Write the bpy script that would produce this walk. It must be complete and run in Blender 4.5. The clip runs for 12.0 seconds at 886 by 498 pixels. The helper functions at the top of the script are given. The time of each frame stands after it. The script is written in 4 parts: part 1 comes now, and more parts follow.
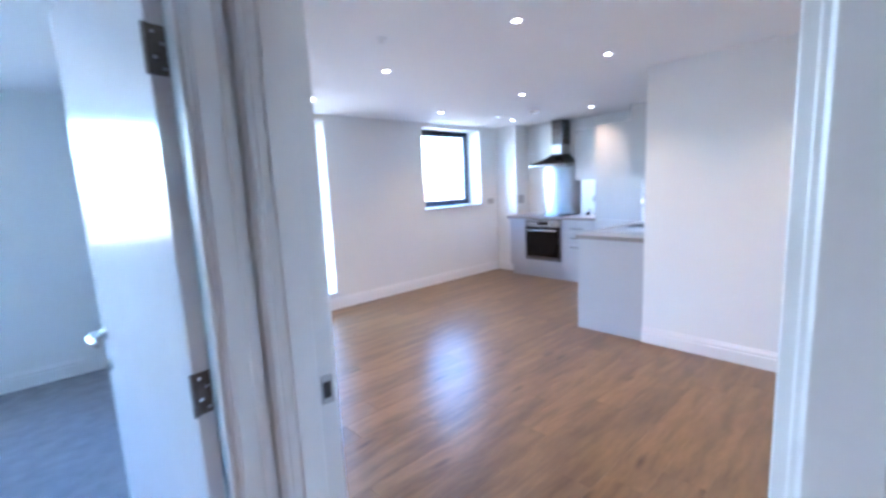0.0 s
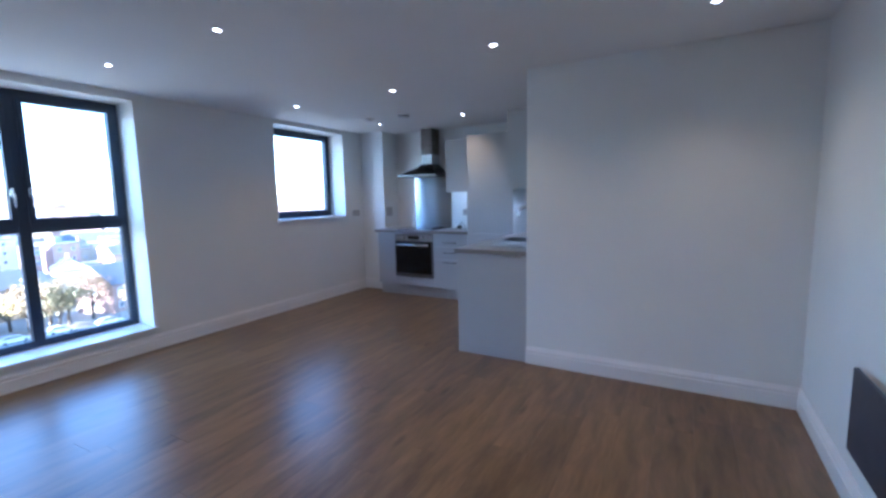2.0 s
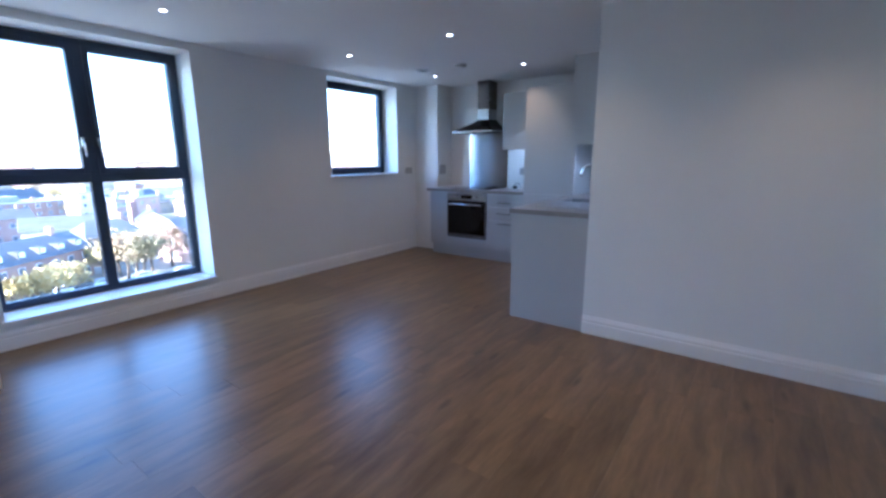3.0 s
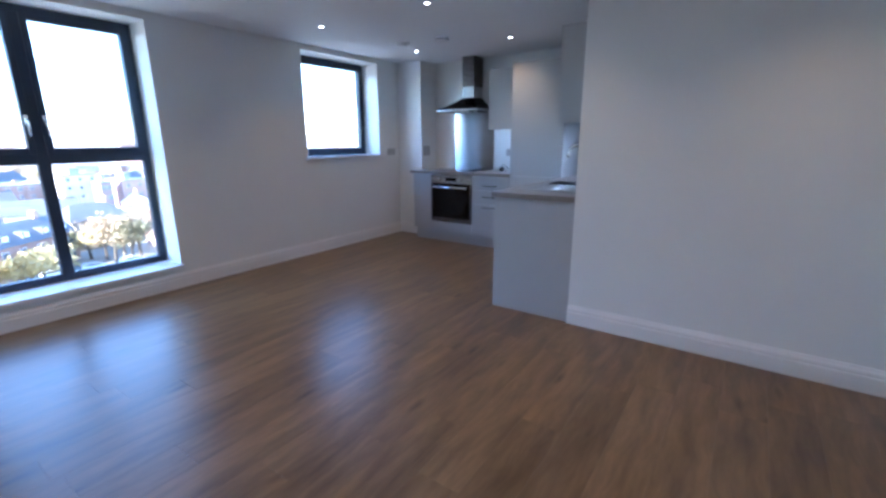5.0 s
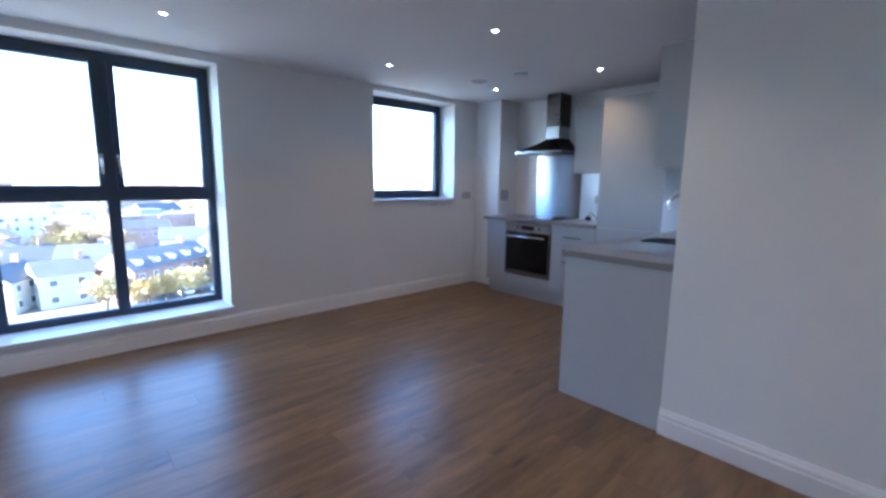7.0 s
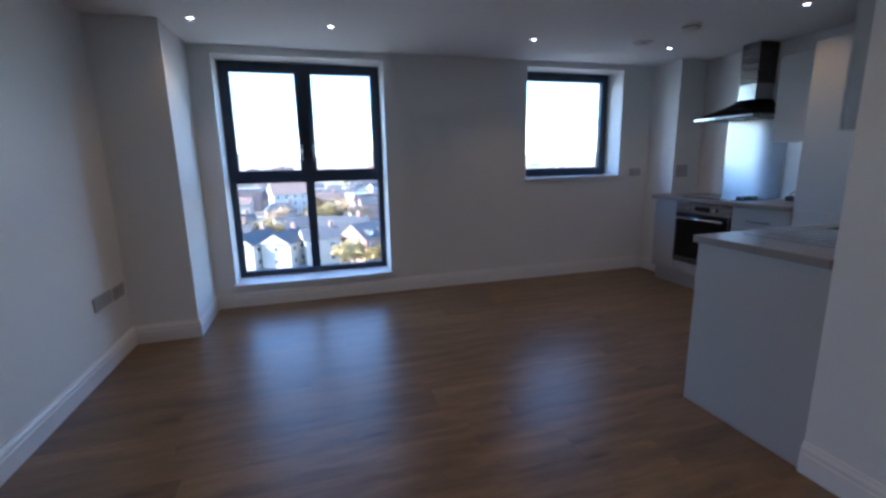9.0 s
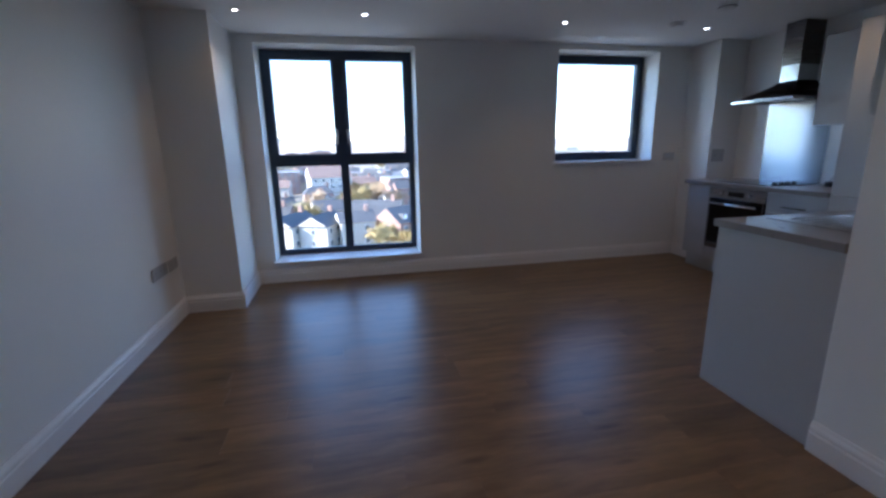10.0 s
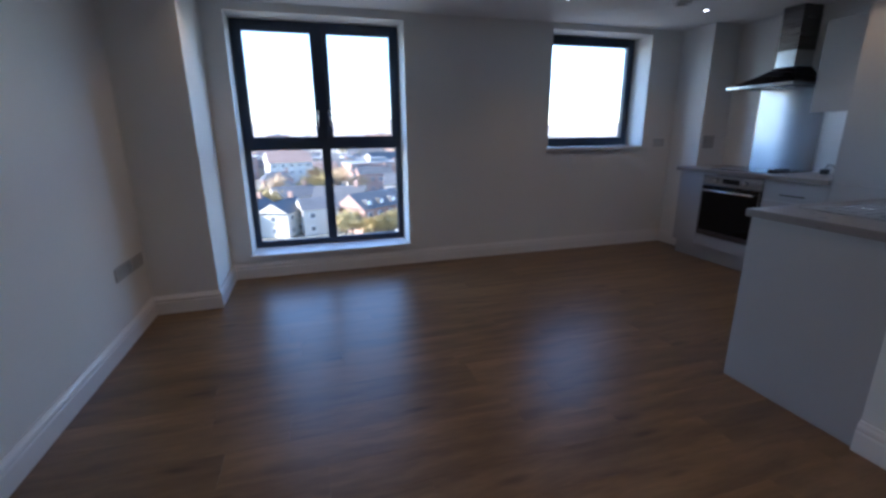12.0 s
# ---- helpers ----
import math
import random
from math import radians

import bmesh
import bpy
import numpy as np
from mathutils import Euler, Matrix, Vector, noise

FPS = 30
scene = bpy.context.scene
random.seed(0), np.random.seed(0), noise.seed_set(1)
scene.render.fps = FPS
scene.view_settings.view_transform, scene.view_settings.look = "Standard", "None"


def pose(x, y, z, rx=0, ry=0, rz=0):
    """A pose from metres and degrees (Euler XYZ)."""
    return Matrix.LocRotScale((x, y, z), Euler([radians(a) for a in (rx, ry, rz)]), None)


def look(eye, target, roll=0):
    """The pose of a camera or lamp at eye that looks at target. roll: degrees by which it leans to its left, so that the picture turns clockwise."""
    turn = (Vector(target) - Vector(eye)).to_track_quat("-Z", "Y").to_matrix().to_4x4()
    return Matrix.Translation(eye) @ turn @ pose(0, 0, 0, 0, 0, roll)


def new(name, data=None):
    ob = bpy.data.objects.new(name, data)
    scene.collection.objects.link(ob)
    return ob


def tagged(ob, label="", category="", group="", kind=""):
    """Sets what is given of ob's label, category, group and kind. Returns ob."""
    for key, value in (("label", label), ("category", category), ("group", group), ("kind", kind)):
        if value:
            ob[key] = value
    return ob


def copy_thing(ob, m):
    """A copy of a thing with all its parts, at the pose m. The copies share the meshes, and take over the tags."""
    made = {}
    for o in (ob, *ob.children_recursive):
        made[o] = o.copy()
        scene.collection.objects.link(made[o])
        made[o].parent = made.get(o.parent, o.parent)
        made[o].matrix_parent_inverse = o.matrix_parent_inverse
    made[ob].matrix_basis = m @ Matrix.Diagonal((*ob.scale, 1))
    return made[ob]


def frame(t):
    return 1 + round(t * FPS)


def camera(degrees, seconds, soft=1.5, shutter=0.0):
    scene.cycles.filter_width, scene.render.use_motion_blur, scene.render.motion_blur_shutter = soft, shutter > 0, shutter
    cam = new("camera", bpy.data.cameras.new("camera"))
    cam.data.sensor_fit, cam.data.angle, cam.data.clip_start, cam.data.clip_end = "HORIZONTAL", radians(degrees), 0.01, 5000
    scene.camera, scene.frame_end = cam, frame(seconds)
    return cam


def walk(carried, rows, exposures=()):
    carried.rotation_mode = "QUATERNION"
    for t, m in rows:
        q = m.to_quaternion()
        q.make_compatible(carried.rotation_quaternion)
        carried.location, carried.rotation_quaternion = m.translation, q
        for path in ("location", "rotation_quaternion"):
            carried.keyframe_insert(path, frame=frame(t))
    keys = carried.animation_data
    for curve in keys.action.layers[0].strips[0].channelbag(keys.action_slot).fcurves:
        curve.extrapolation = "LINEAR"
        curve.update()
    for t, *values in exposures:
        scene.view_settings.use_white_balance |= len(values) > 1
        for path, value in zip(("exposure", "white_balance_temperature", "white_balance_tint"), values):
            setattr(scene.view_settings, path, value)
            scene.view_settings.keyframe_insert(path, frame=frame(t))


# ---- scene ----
cam = camera(91.0, 12.0, soft=2.8, shutter=0.4)
PATH = [
    (0, (0.354, 0.331, 1.434), (1.697, 1.785, 1.142), -2.7),
    (0.5, (0.431, 0.478, 1.425), (2.021, 1.662, 1.158), -2.8),
    (1, (0.598, 0.591, 1.403), (2.182, 1.792, 1.188), -1.3),
    (1.5, (0.737, 0.679, 1.382), (2.364, 1.825, 1.184), -1.3),
    (2, (0.779, 0.767, 1.351), (2.513, 1.734, 1.112), -1.1),
    (2.5, (0.817, 0.834, 1.315), (2.526, 1.827, 1.011), 0.4),
    (3, (0.92, 0.857, 1.302), (2.502, 2.012, 0.895), -0.3),
    (3.2, (0.949, 0.855, 1.301), (2.529, 2.023, 0.928), -0.8),
    (4.8, (1.14, 0.853, 1.301), (2.689, 2.008, 0.788), -1.1),
    (5, (1.153, 0.893, 1.287), (2.74, 2.009, 0.802), -0.3),
    (5.5, (1.203, 0.978, 1.307), (2.829, 2.052, 0.857), -1.0),
    (6, (1.417, 0.954, 1.302), (2.812, 2.325, 0.886), -1.3),
    (6.5, (1.569, 0.948, 1.299), (2.94, 2.356, 0.927), -1.3),
    (7, (1.768, 1.042, 1.303), (3.1, 2.503, 0.999), 0.7),
    (7.5, (1.944, 1.063, 1.316), (2.932, 2.775, 1.016), -0.2),
    (7.7, (1.998, 1.057, 1.292), (2.783, 2.875, 1.008), 0.5),
    (9.3, (2.198, 0.656, 1.313), (2.716, 2.54, 0.883), -1.3),
    (9.5, (2.195, 0.631, 1.316), (2.677, 2.519, 0.865), -1.5),
    (10, (2.209, 0.574, 1.306), (2.604, 2.479, 0.843), -1.1),
    (10.5, (2.206, 0.561, 1.307), (2.591, 2.46, 0.814), -1.1),
    (11, (2.202, 0.585, 1.31), (2.554, 2.493, 0.825), -1.9),
    (11.5, (2.159, 0.67, 1.297), (2.505, 2.577, 0.801), -0.9),
    (12, (2.005, 0.871, 1.294), (2.555, 2.72, 0.767), -0.5),
]
EXPOSURES = [(0.0, 5.36, 4850, 20), (0.5, 5.08, 4800, 18), (1.0, 4.69, 4680, 17), (1.5, 4.14, 4610, 17), (2.0, 3.83, 4610, 17), (2.5, 3.70, 4620, 18), (3.0, 3.76, 4680, 18), (5.0, 3.88, 4790, 18), (7.0, 3.82, 4860, 18), (7.5, 3.79, 4870, 18), (9.5, 2.68, 5040, 19), (12.0, 2.62, 5120, 20)]
walk(cam, [(t, look(eye, target, roll)) for t, eye, target, roll in PATH], EXPOSURES)

# ---- world, sun and exposure ----
world = bpy.data.worlds.new("sky_world")
scene.world = world
world.use_nodes = True
wn = world.node_tree
sky = wn.nodes.new("ShaderNodeTexSky")
sky.sky_type = 'NISHITA'
sky.sun_disc = False
sky.sun_elevation = radians(27)
sky.sun_rotation = radians(267)
sky.air_density = 1.0
sky.dust_density = 0.2
sky.ozone_density = 1.0
wn.links.new(sky.outputs[0], wn.nodes["Background"].inputs[0])
wn.nodes["Background"].inputs[1].default_value = 0.15
sun_data = bpy.data.lights.new("sun", 'SUN')
sun_data.energy = 4.2
sun_data.angle = radians(0.6)
sun_data.color = (1.0, 0.85, 0.65)
sun = new("sun", sun_data)
# low autumn sun behind the building, from the west
sun.matrix_world = look((-89.0, -4.7, 45.4), (0, 0, 0))


# ---- materials ----
def nd(nt, kind, **kw):
    n = nt.nodes.new(kind)
    for k, v in kw.items():
        n.inputs[k].default_value = v
    return n


def mat(name, base, rough=0.5, metal=0.0, vary=0.06, scale=6.0, fine=120.0, bump=0.05, rough_vary=0.08,
        stretch=(1, 1, 1), per_object=0.0, coat=0.0):
    """Procedural surface: colour clouds and fine grain, roughness variation, fine relief."""
    m = bpy.data.materials.new(name)
    m.use_nodes = True
    nt = m.node_tree
    b = nt.nodes["Principled BSDF"]
    tc = nd(nt, "ShaderNodeTexCoord")
    mp = nd(nt, "ShaderNodeMapping")
    mp.inputs["Scale"].default_value = stretch
    nt.links.new(tc.outputs["Object"], mp.inputs["Vector"])
    big = nd(nt, "ShaderNodeTexNoise", Scale=scale, Detail=4.0, Roughness=0.6)
    small = nd(nt, "ShaderNodeTexNoise", Scale=fine, Detail=3.0, Roughness=0.6)
    for n in (big, small):
        nt.links.new(mp.outputs[0], n.inputs["Vector"])
    mixn = nd(nt, "ShaderNodeMath")
    mixn.operation = 'ADD'
    nt.links.new(big.outputs["Fac"], mixn.inputs[0])
    half = nd(nt, "ShaderNodeMath")
    half.operation = 'MULTIPLY'
    half.inputs[1].default_value = 0.5
    nt.links.new(small.outputs["Fac"], half.inputs[0])
    nt.links.new(half.outputs[0], mixn.inputs[1])
    ramp = nd(nt, "ShaderNodeMapRange")
    ramp.inputs["From Min"].default_value = 0.45
    ramp.inputs["From Max"].default_value = 1.05
    ramp.inputs["To Min"].default_value = 1 - vary
    ramp.inputs["To Max"].default_value = 1 + vary
    nt.links.new(mixn.outputs[0], ramp.inputs["Value"])
    last = ramp.outputs[0]
    if per_object:
        oi = nd(nt, "ShaderNodeObjectInfo")
        pr = nd(nt, "ShaderNodeMapRange")
        pr.inputs["To Min"].default_value = 1 - per_object
        pr.inputs["To Max"].default_value = 1 + per_object
        nt.links.new(oi.outputs["Random"], pr.inputs["Value"])
        mu = nd(nt, "ShaderNodeMath")
        mu.operation = 'MULTIPLY'
        nt.links.new(last, mu.inputs[0])
        nt.links.new(pr.outputs[0], mu.inputs[1])
        last = mu.outputs[0]
    col = nd(nt, "ShaderNodeVectorMath")
    col.operation = 'SCALE'
    col.inputs[0].default_value = base
    nt.links.new(last, col.inputs["Scale"])
    nt.links.new(col.outputs[0], b.inputs["Base Color"])
    rr = nd(nt, "ShaderNodeMapRange")
    rr.inputs["To Min"].default_value = max(0.02, rough - rough_vary)
    rr.inputs["To Max"].default_value = min(1, rough + rough_vary)
    nt.links.new(big.outputs["Fac"], rr.inputs["Value"])
    nt.links.new(rr.outputs[0], b.inputs["Roughness"])
    b.inputs["Metallic"].default_value = metal
    b.inputs["Coat Weight"].default_value = coat
    if bump:
        bp = nd(nt, "ShaderNodeBump", Strength=bump, Distance=0.002)
        nt.links.new(small.outputs["Fac"], bp.inputs["Height"])
        nt.links.new(bp.outputs[0], b.inputs["Normal"])
    return m


def wood_floor(name):
    """Oak-look laminate: streaked grain along the plank, knots, a tone of its own for each plank."""
    m = bpy.data.materials.new(name)
    m.use_nodes = True
    nt = m.node_tree
    L = nt.links.new
    b = nt.nodes["Principled BSDF"]
    tc = nd(nt, "ShaderNodeTexCoord")
    oi = nd(nt, "ShaderNodeObjectInfo")
    off = nd(nt, "ShaderNodeVectorMath")
    off.operation = 'SCALE'
    off.inputs[0].default_value = (31.7, 17.3, 9.1)
    L(oi.outputs["Random"], off.inputs["Scale"])
    add = nd(nt, "ShaderNodeVectorMath")
    L(tc.outputs["Object"], add.inputs[0])
    L(off.outputs[0], add.inputs[1])
    warp = nd(nt, "ShaderNodeTexNoise", Scale=2.2, Detail=3.0)
    L(add.outputs[0], warp.inputs["Vector"])
    wsc = nd(nt, "ShaderNodeVectorMath")
    wsc.operation = 'SCALE'
    wsc.inputs["Scale"].default_value = 0.10
    L(warp.outputs["Color"], wsc.inputs[0])
    add2 = nd(nt, "ShaderNodeVectorMath")
    L(add.outputs[0], add2.inputs[0])
    L(wsc.outputs[0], add2.inputs[1])
    mp = nd(nt, "ShaderNodeMapping")
    mp.inputs["Scale"].default_value = (1.3, 7.5, 1.0)
    L(add2.outputs[0], mp.inputs["Vector"])
    grain = nd(nt, "ShaderNodeTexNoise", Scale=1.6, Detail=6.0, Roughness=0.62)
    L(mp.outputs[0], grain.inputs["Vector"])
    fine = nd(nt, "ShaderNodeTexNoise", Scale=9.0, Detail=4.0, Roughness=0.7)
    L(mp.outputs[0], fine.inputs["Vector"])
    cr = nd(nt, "ShaderNodeValToRGB")
    e = cr.color_ramp.elements
    e[0].position, e[0].color = 0.30, (0.100, 0.062, 0.029, 1)
    e[1].position, e[1].color = 0.70, (0.236, 0.151, 0.072, 1)
    mid = e.new(0.48)
    mid.color = (0.160, 0.101, 0.047, 1)
    L(grain.outputs["Fac"], cr.inputs[0])
    # knots
    vor = nd(nt, "ShaderNodeTexVoronoi", Scale=1.0)
    mk = nd(nt, "ShaderNodeMapping")
    mk.inputs["Scale"].default_value = (1.7, 6.5, 1.0)
    L(add2.outputs[0], mk.inputs["Vector"])
    L(mk.outputs[0], vor.inputs["Vector"])
    kn = nd(nt, "ShaderNodeMapRange")
    kn.inputs["From Min"].default_value = 0.03
    kn.inputs["From Max"].default_value = 0.16
    kn.inputs["To Min"].default_value = 0.45
    kn.inputs["To Max"].default_value = 1.0
    L(vor.outputs["Distance"], kn.inputs["Value"])
    pr = nd(nt, "ShaderNodeMapRange")
    pr.inputs["To Min"].default_value = 0.87
    pr.inputs["To Max"].default_value = 1.13
    L(oi.outputs["Random"], pr.inputs["Value"])
    fr = nd(nt, "ShaderNodeMapRange")
    fr.inputs["To Min"].default_value = 0.82
    fr.inputs["To Max"].default_value = 1.18
    L(fine.outputs["Fac"], fr.inputs["Value"])
    m1 = nd(nt, "ShaderNodeMath")
    m1.operation = 'MULTIPLY'
    L(kn.outputs[0], m1.inputs[0])
    L(pr.outputs[0], m1.inputs[1])
    m2 = nd(nt, "ShaderNodeMath")
    m2.operation = 'MULTIPLY'
    L(m1.outputs[0], m2.inputs[0])
    L(fr.outputs[0], m2.inputs[1])
    sc = nd(nt, "ShaderNodeVectorMath")
    sc.operation = 'SCALE'
    L(cr.outputs[0], sc.inputs[0])
    L(m2.outputs[0], sc.inputs["Scale"])
    L(sc.outputs[0], b.inputs["Base Color"])
    rr = nd(nt, "ShaderNodeMapRange")
    rr.inputs["To Min"].default_value = 0.25
    rr.inputs["To Max"].default_value = 0.39
    L(grain.outputs["Fac"], rr.inputs["Value"])
    L(rr.outputs[0], b.inputs["Roughness"])
    bp = nd(nt, "ShaderNodeBump", Strength=0.12, Distance=0.001)
    L(fine.outputs["Fac"], bp.inputs["Height"])
    L(bp.outputs[0], b.inputs["Normal"])
    return m


def glass(name):
    m = bpy.data.materials.new(name)
    m.use_nodes = True
    nt = m.node_tree
    out = nt.nodes["Material Output"]
    nt.nodes.remove(nt.nodes["Principled BSDF"])
    tr = nd(nt, "ShaderNodeBsdfTransparent", Color=(0.93, 0.96, 0.95, 1))
    gl = nd(nt, "ShaderNodeBsdfGlossy", Roughness=0.01)
    lw = nd(nt, "ShaderNodeLayerWeight", Blend=0.5)
    pw = nd(nt, "ShaderNodeMath")
    pw.operation = 'POWER'
    pw.inputs[1].default_value = 5.0
    nt.links.new(lw.outputs["Facing"], pw.inputs[0])
    ma = nd(nt, "ShaderNodeMath")
    ma.operation = 'MULTIPLY_ADD'
    ma.inputs[1].default_value = 0.9
    ma.inputs[2].default_value = 0.04
    nt.links.new(pw.outputs[0], ma.inputs[0])
    mx = nd(nt, "ShaderNodeMixShader")
    nt.links.new(ma.outputs[0], mx.inputs[0])
    nt.links.new(tr.outputs[0], mx.inputs[1])
    nt.links.new(gl.outputs[0], mx.inputs[2])
    nt.links.new(mx.outputs[0], out.inputs[0])
    return m


def glow(name, colour, strength):
    m = bpy.data.materials.new(name)
    m.use_nodes = True
    b = m.node_tree.nodes["Principled BSDF"]
    b.inputs["Base Color"].default_value = (0.8, 0.8, 0.8, 1)
    b.inputs["Emission Color"].default_value = (*colour, 1)
    b.inputs["Emission Strength"].default_value = strength
    return m


M_WALL = mat("white_wall_paint", (0.774, 0.778, 0.756), 0.62, vary=0.025, scale=1.6, fine=240, bump=0.12)
M_CEIL = mat("ceiling_paint", (0.80, 0.80, 0.79), 0.75, vary=0.02, scale=1.3, fine=220, bump=0.08)
M_TRIM = mat("white_satin_woodwork", (0.80, 0.795, 0.78), 0.32, vary=0.025, scale=5, fine=90, bump=0.06)
M_DOOR = mat("white_gloss_door", (0.80, 0.80, 0.80), 0.20, vary=0.02, scale=3, fine=70, bump=0.04, rough_vary=0.05)
M_FRAME = mat("anthracite_aluminium", (0.025, 0.040, 0.070), 0.35, vary=0.10, scale=9, fine=300, bump=0.05)
M_GLASS = glass("window_glass")
M_OAK = wood_floor("oak_laminate")
M_SLAB = mat("floor_screed", (0.10, 0.075, 0.055), 0.8, vary=0.15, scale=5, fine=60)
M_CARPET = mat("grey_carpet", (0.245, 0.25, 0.27), 0.95, vary=0.22, scale=9, fine=260, bump=0.6)
M_CAB = mat("pale_grey_laminate", (0.435, 0.443, 0.448), 0.36, vary=0.02, scale=4, fine=160, bump=0.03)
M_CARC = mat("cabinet_carcass", (0.55, 0.55, 0.55), 0.5, vary=0.03, scale=4, fine=90)
M_TOP = mat("stone_effect_worktop", (0.25, 0.232, 0.215), 0.30, vary=0.10, scale=22, fine=210, bump=0.03)
M_STEEL = mat("brushed_steel", (0.56, 0.57, 0.58), 0.24, 1.0, vary=0.05, scale=3, fine=90, bump=0.05, stretch=(1, 30, 1))
M_SPLASH = mat("brushed_splashback_steel", (0.39, 0.40, 0.42), 0.25, 1.0, vary=0.05, scale=3, fine=60, bump=0.02, rough_vary=0.03,
               stretch=(1, 1, 30))
sb = M_SPLASH.node_tree
sp_b = sb.nodes["Principled BSDF"]
sp_t = sb.nodes.new("ShaderNodeTangent")
sp_t.direction_type, sp_t.axis = 'RADIAL', 'Z'
sb.links.new(sp_t.outputs[0], sp_b.inputs["Tangent"])
sp_b.inputs["Anisotropic"].default_value = 1.0
sp_b.inputs["Anisotropic Rotation"].default_value = 0.25
M_PANEL = mat("oven_panel_steel", (0.36, 0.365, 0.375), 0.26, 1.0, vary=0.05, scale=3, fine=90, bump=0.05, stretch=(1, 1, 30))
M_SINK = mat("satin_sink_steel", (0.36, 0.365, 0.37), 0.30, 1.0, vary=0.06, scale=6, fine=90, bump=0.05, stretch=(30, 1, 1))
M_CHROME = mat("polished_chrome", (0.78, 0.79, 0.80), 0.08, 1.0, vary=0.03, scale=8, fine=120, bump=0.0, rough_vary=0.03)
# hood steel darkened: the dim room it reflects is put into its colour
M_HOOD = mat("darkened_hood_steel", (0.065, 0.060, 0.060), 0.27, 1.0, vary=0.06, scale=4, fine=90, bump=0.05, stretch=(1, 1, 25))
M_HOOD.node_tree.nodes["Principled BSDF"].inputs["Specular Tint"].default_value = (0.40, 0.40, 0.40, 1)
# darker steel: dark reflections in the chimney's colour; also oven trim and handles
M_CHIM = mat("darkened_steel", (0.15, 0.14, 0.137), 0.28, 1.0, vary=0.06, scale=4, fine=90, bump=0.05, stretch=(1, 1, 25))
M_BLACK = mat("black_glass", (0.006, 0.006, 0.007), 0.08, vary=0.2, scale=6, fine=90, bump=0.0, rough_vary=0.03)
M_BLACK.node_tree.nodes["Principled BSDF"].inputs["Specular IOR Level"].default_value = 0.22
M_KNOB = mat("black_plastic", (0.015, 0.015, 0.016), 0.4, vary=0.1, scale=20, fine=200)
M_PLATE = mat("white_plastic", (0.70, 0.70, 0.69), 0.30, vary=0.03, scale=12, fine=200, bump=0.02)
M_METPLATE = mat("satin_metal_plate", (0.46, 0.455, 0.45), 0.42, 0.6, vary=0.06, scale=18, fine=200, bump=0.03)
M_HINGE = mat("worn_hinge_steel", (0.20, 0.175, 0.155), 0.42, 1.0, vary=0.25, scale=30, fine=160, bump=0.2)
M_HEATER = mat("slate_heater_face", (0.030, 0.036, 0.052), 0.42, vary=0.12, scale=7, fine=240, bump=0.08)
M_LENS = glow("downlight_lens", (1.0, 0.93, 0.82), 2.0)
# glow of the strips added under the wall cabinets
M_ADDED_GLOW = glow("added_strip_glow", (0.78, 0.88, 1.0), 5.5)
M_PAPER = mat("booklet_paper", (0.62, 0.63, 0.66), 0.7, vary=0.05, scale=20, fine=200)
# outside
M_GRASS = mat("town_ground", (0.20, 0.175, 0.13), 0.95, vary=0.6, scale=0.06, fine=0.9, bump=0.0)
M_HILL = mat("far_suburbs_and_woods", (0.34, 0.28, 0.22), 0.95, vary=0.6, scale=0.012, fine=0.06, bump=0.0)
M_ROAD = mat("asphalt", (0.055, 0.055, 0.058), 0.9, vary=0.2, scale=0.1, fine=3.0, bump=0.0)
M_BRICK = mat("red_brickwork", (0.29, 0.185, 0.145), 0.9, vary=0.25, scale=0.5, fine=5.0, bump=0.0, per_object=0.2)
M_BUFF = mat("buff_brickwork", (0.32, 0.26, 0.185), 0.9, vary=0.2, scale=0.5, fine=5.0, bump=0.0, per_object=0.2)
M_RENDER = mat("white_render", (0.43, 0.40, 0.35), 0.85, vary=0.08, scale=0.4, fine=4.0, bump=0.0, per_object=0.08)
M_SLATE = mat("slate_roof", (0.060, 0.060, 0.063), 0.7, vary=0.25, scale=0.6, fine=4.0, bump=0.0, per_object=0.25)
M_TILE = mat("clay_tile_roof", (0.22, 0.15, 0.12), 0.85, vary=0.25, scale=0.6, fine=4.0, bump=0.0, per_object=0.25)
M_FLATROOF = mat("flat_roof_felt", (0.20, 0.20, 0.20), 0.85, vary=0.15, scale=0.3, fine=2.0, bump=0.0)
M_PANE = mat("far_window_glass", (0.11, 0.12, 0.13), 0.12, vary=0.2, scale=1.0, fine=5, bump=0.0)
M_UPVC = mat("far_window_frame", (0.72, 0.72, 0.71), 0.4, vary=0.03, scale=2.0, fine=9, bump=0.0)
M_BARK = mat("bark", (0.085, 0.065, 0.048), 0.95, vary=0.3, scale=1.5, fine=14)
M_LEAF_Y = mat("yellowing_leaves", (0.31, 0.235, 0.095), 0.8, vary=0.25, scale=0.7, fine=3.0, bump=0.0, per_object=0.2)
M_LEAF_G = mat("dull_green_leaves", (0.21, 0.18, 0.095), 0.8, vary=0.25, scale=0.7, fine=3.0, bump=0.0, per_object=0.2)
M_LEAF_R = mat("rusty_leaves", (0.29, 0.20, 0.11), 0.8, vary=0.25, scale=0.7, fine=3.0, bump=0.0, per_object=0.2)
M_CARS = [mat("car_paint_" + n, c, 0.25, vary=0.03, scale=2, fine=20, bump=0.0, coat=0.6)
          for n, c in (("white", (0.7, 0.7, 0.7)), ("dark", (0.03, 0.035, 0.05)), ("silver", (0.42, 0.43, 0.45)))]
M_TYRE = mat("tyre_rubber", (0.02, 0.02, 0.02), 0.85, vary=0.1, scale=5, fine=30)


# ---- mesh helpers ----
ORIGIN = {}


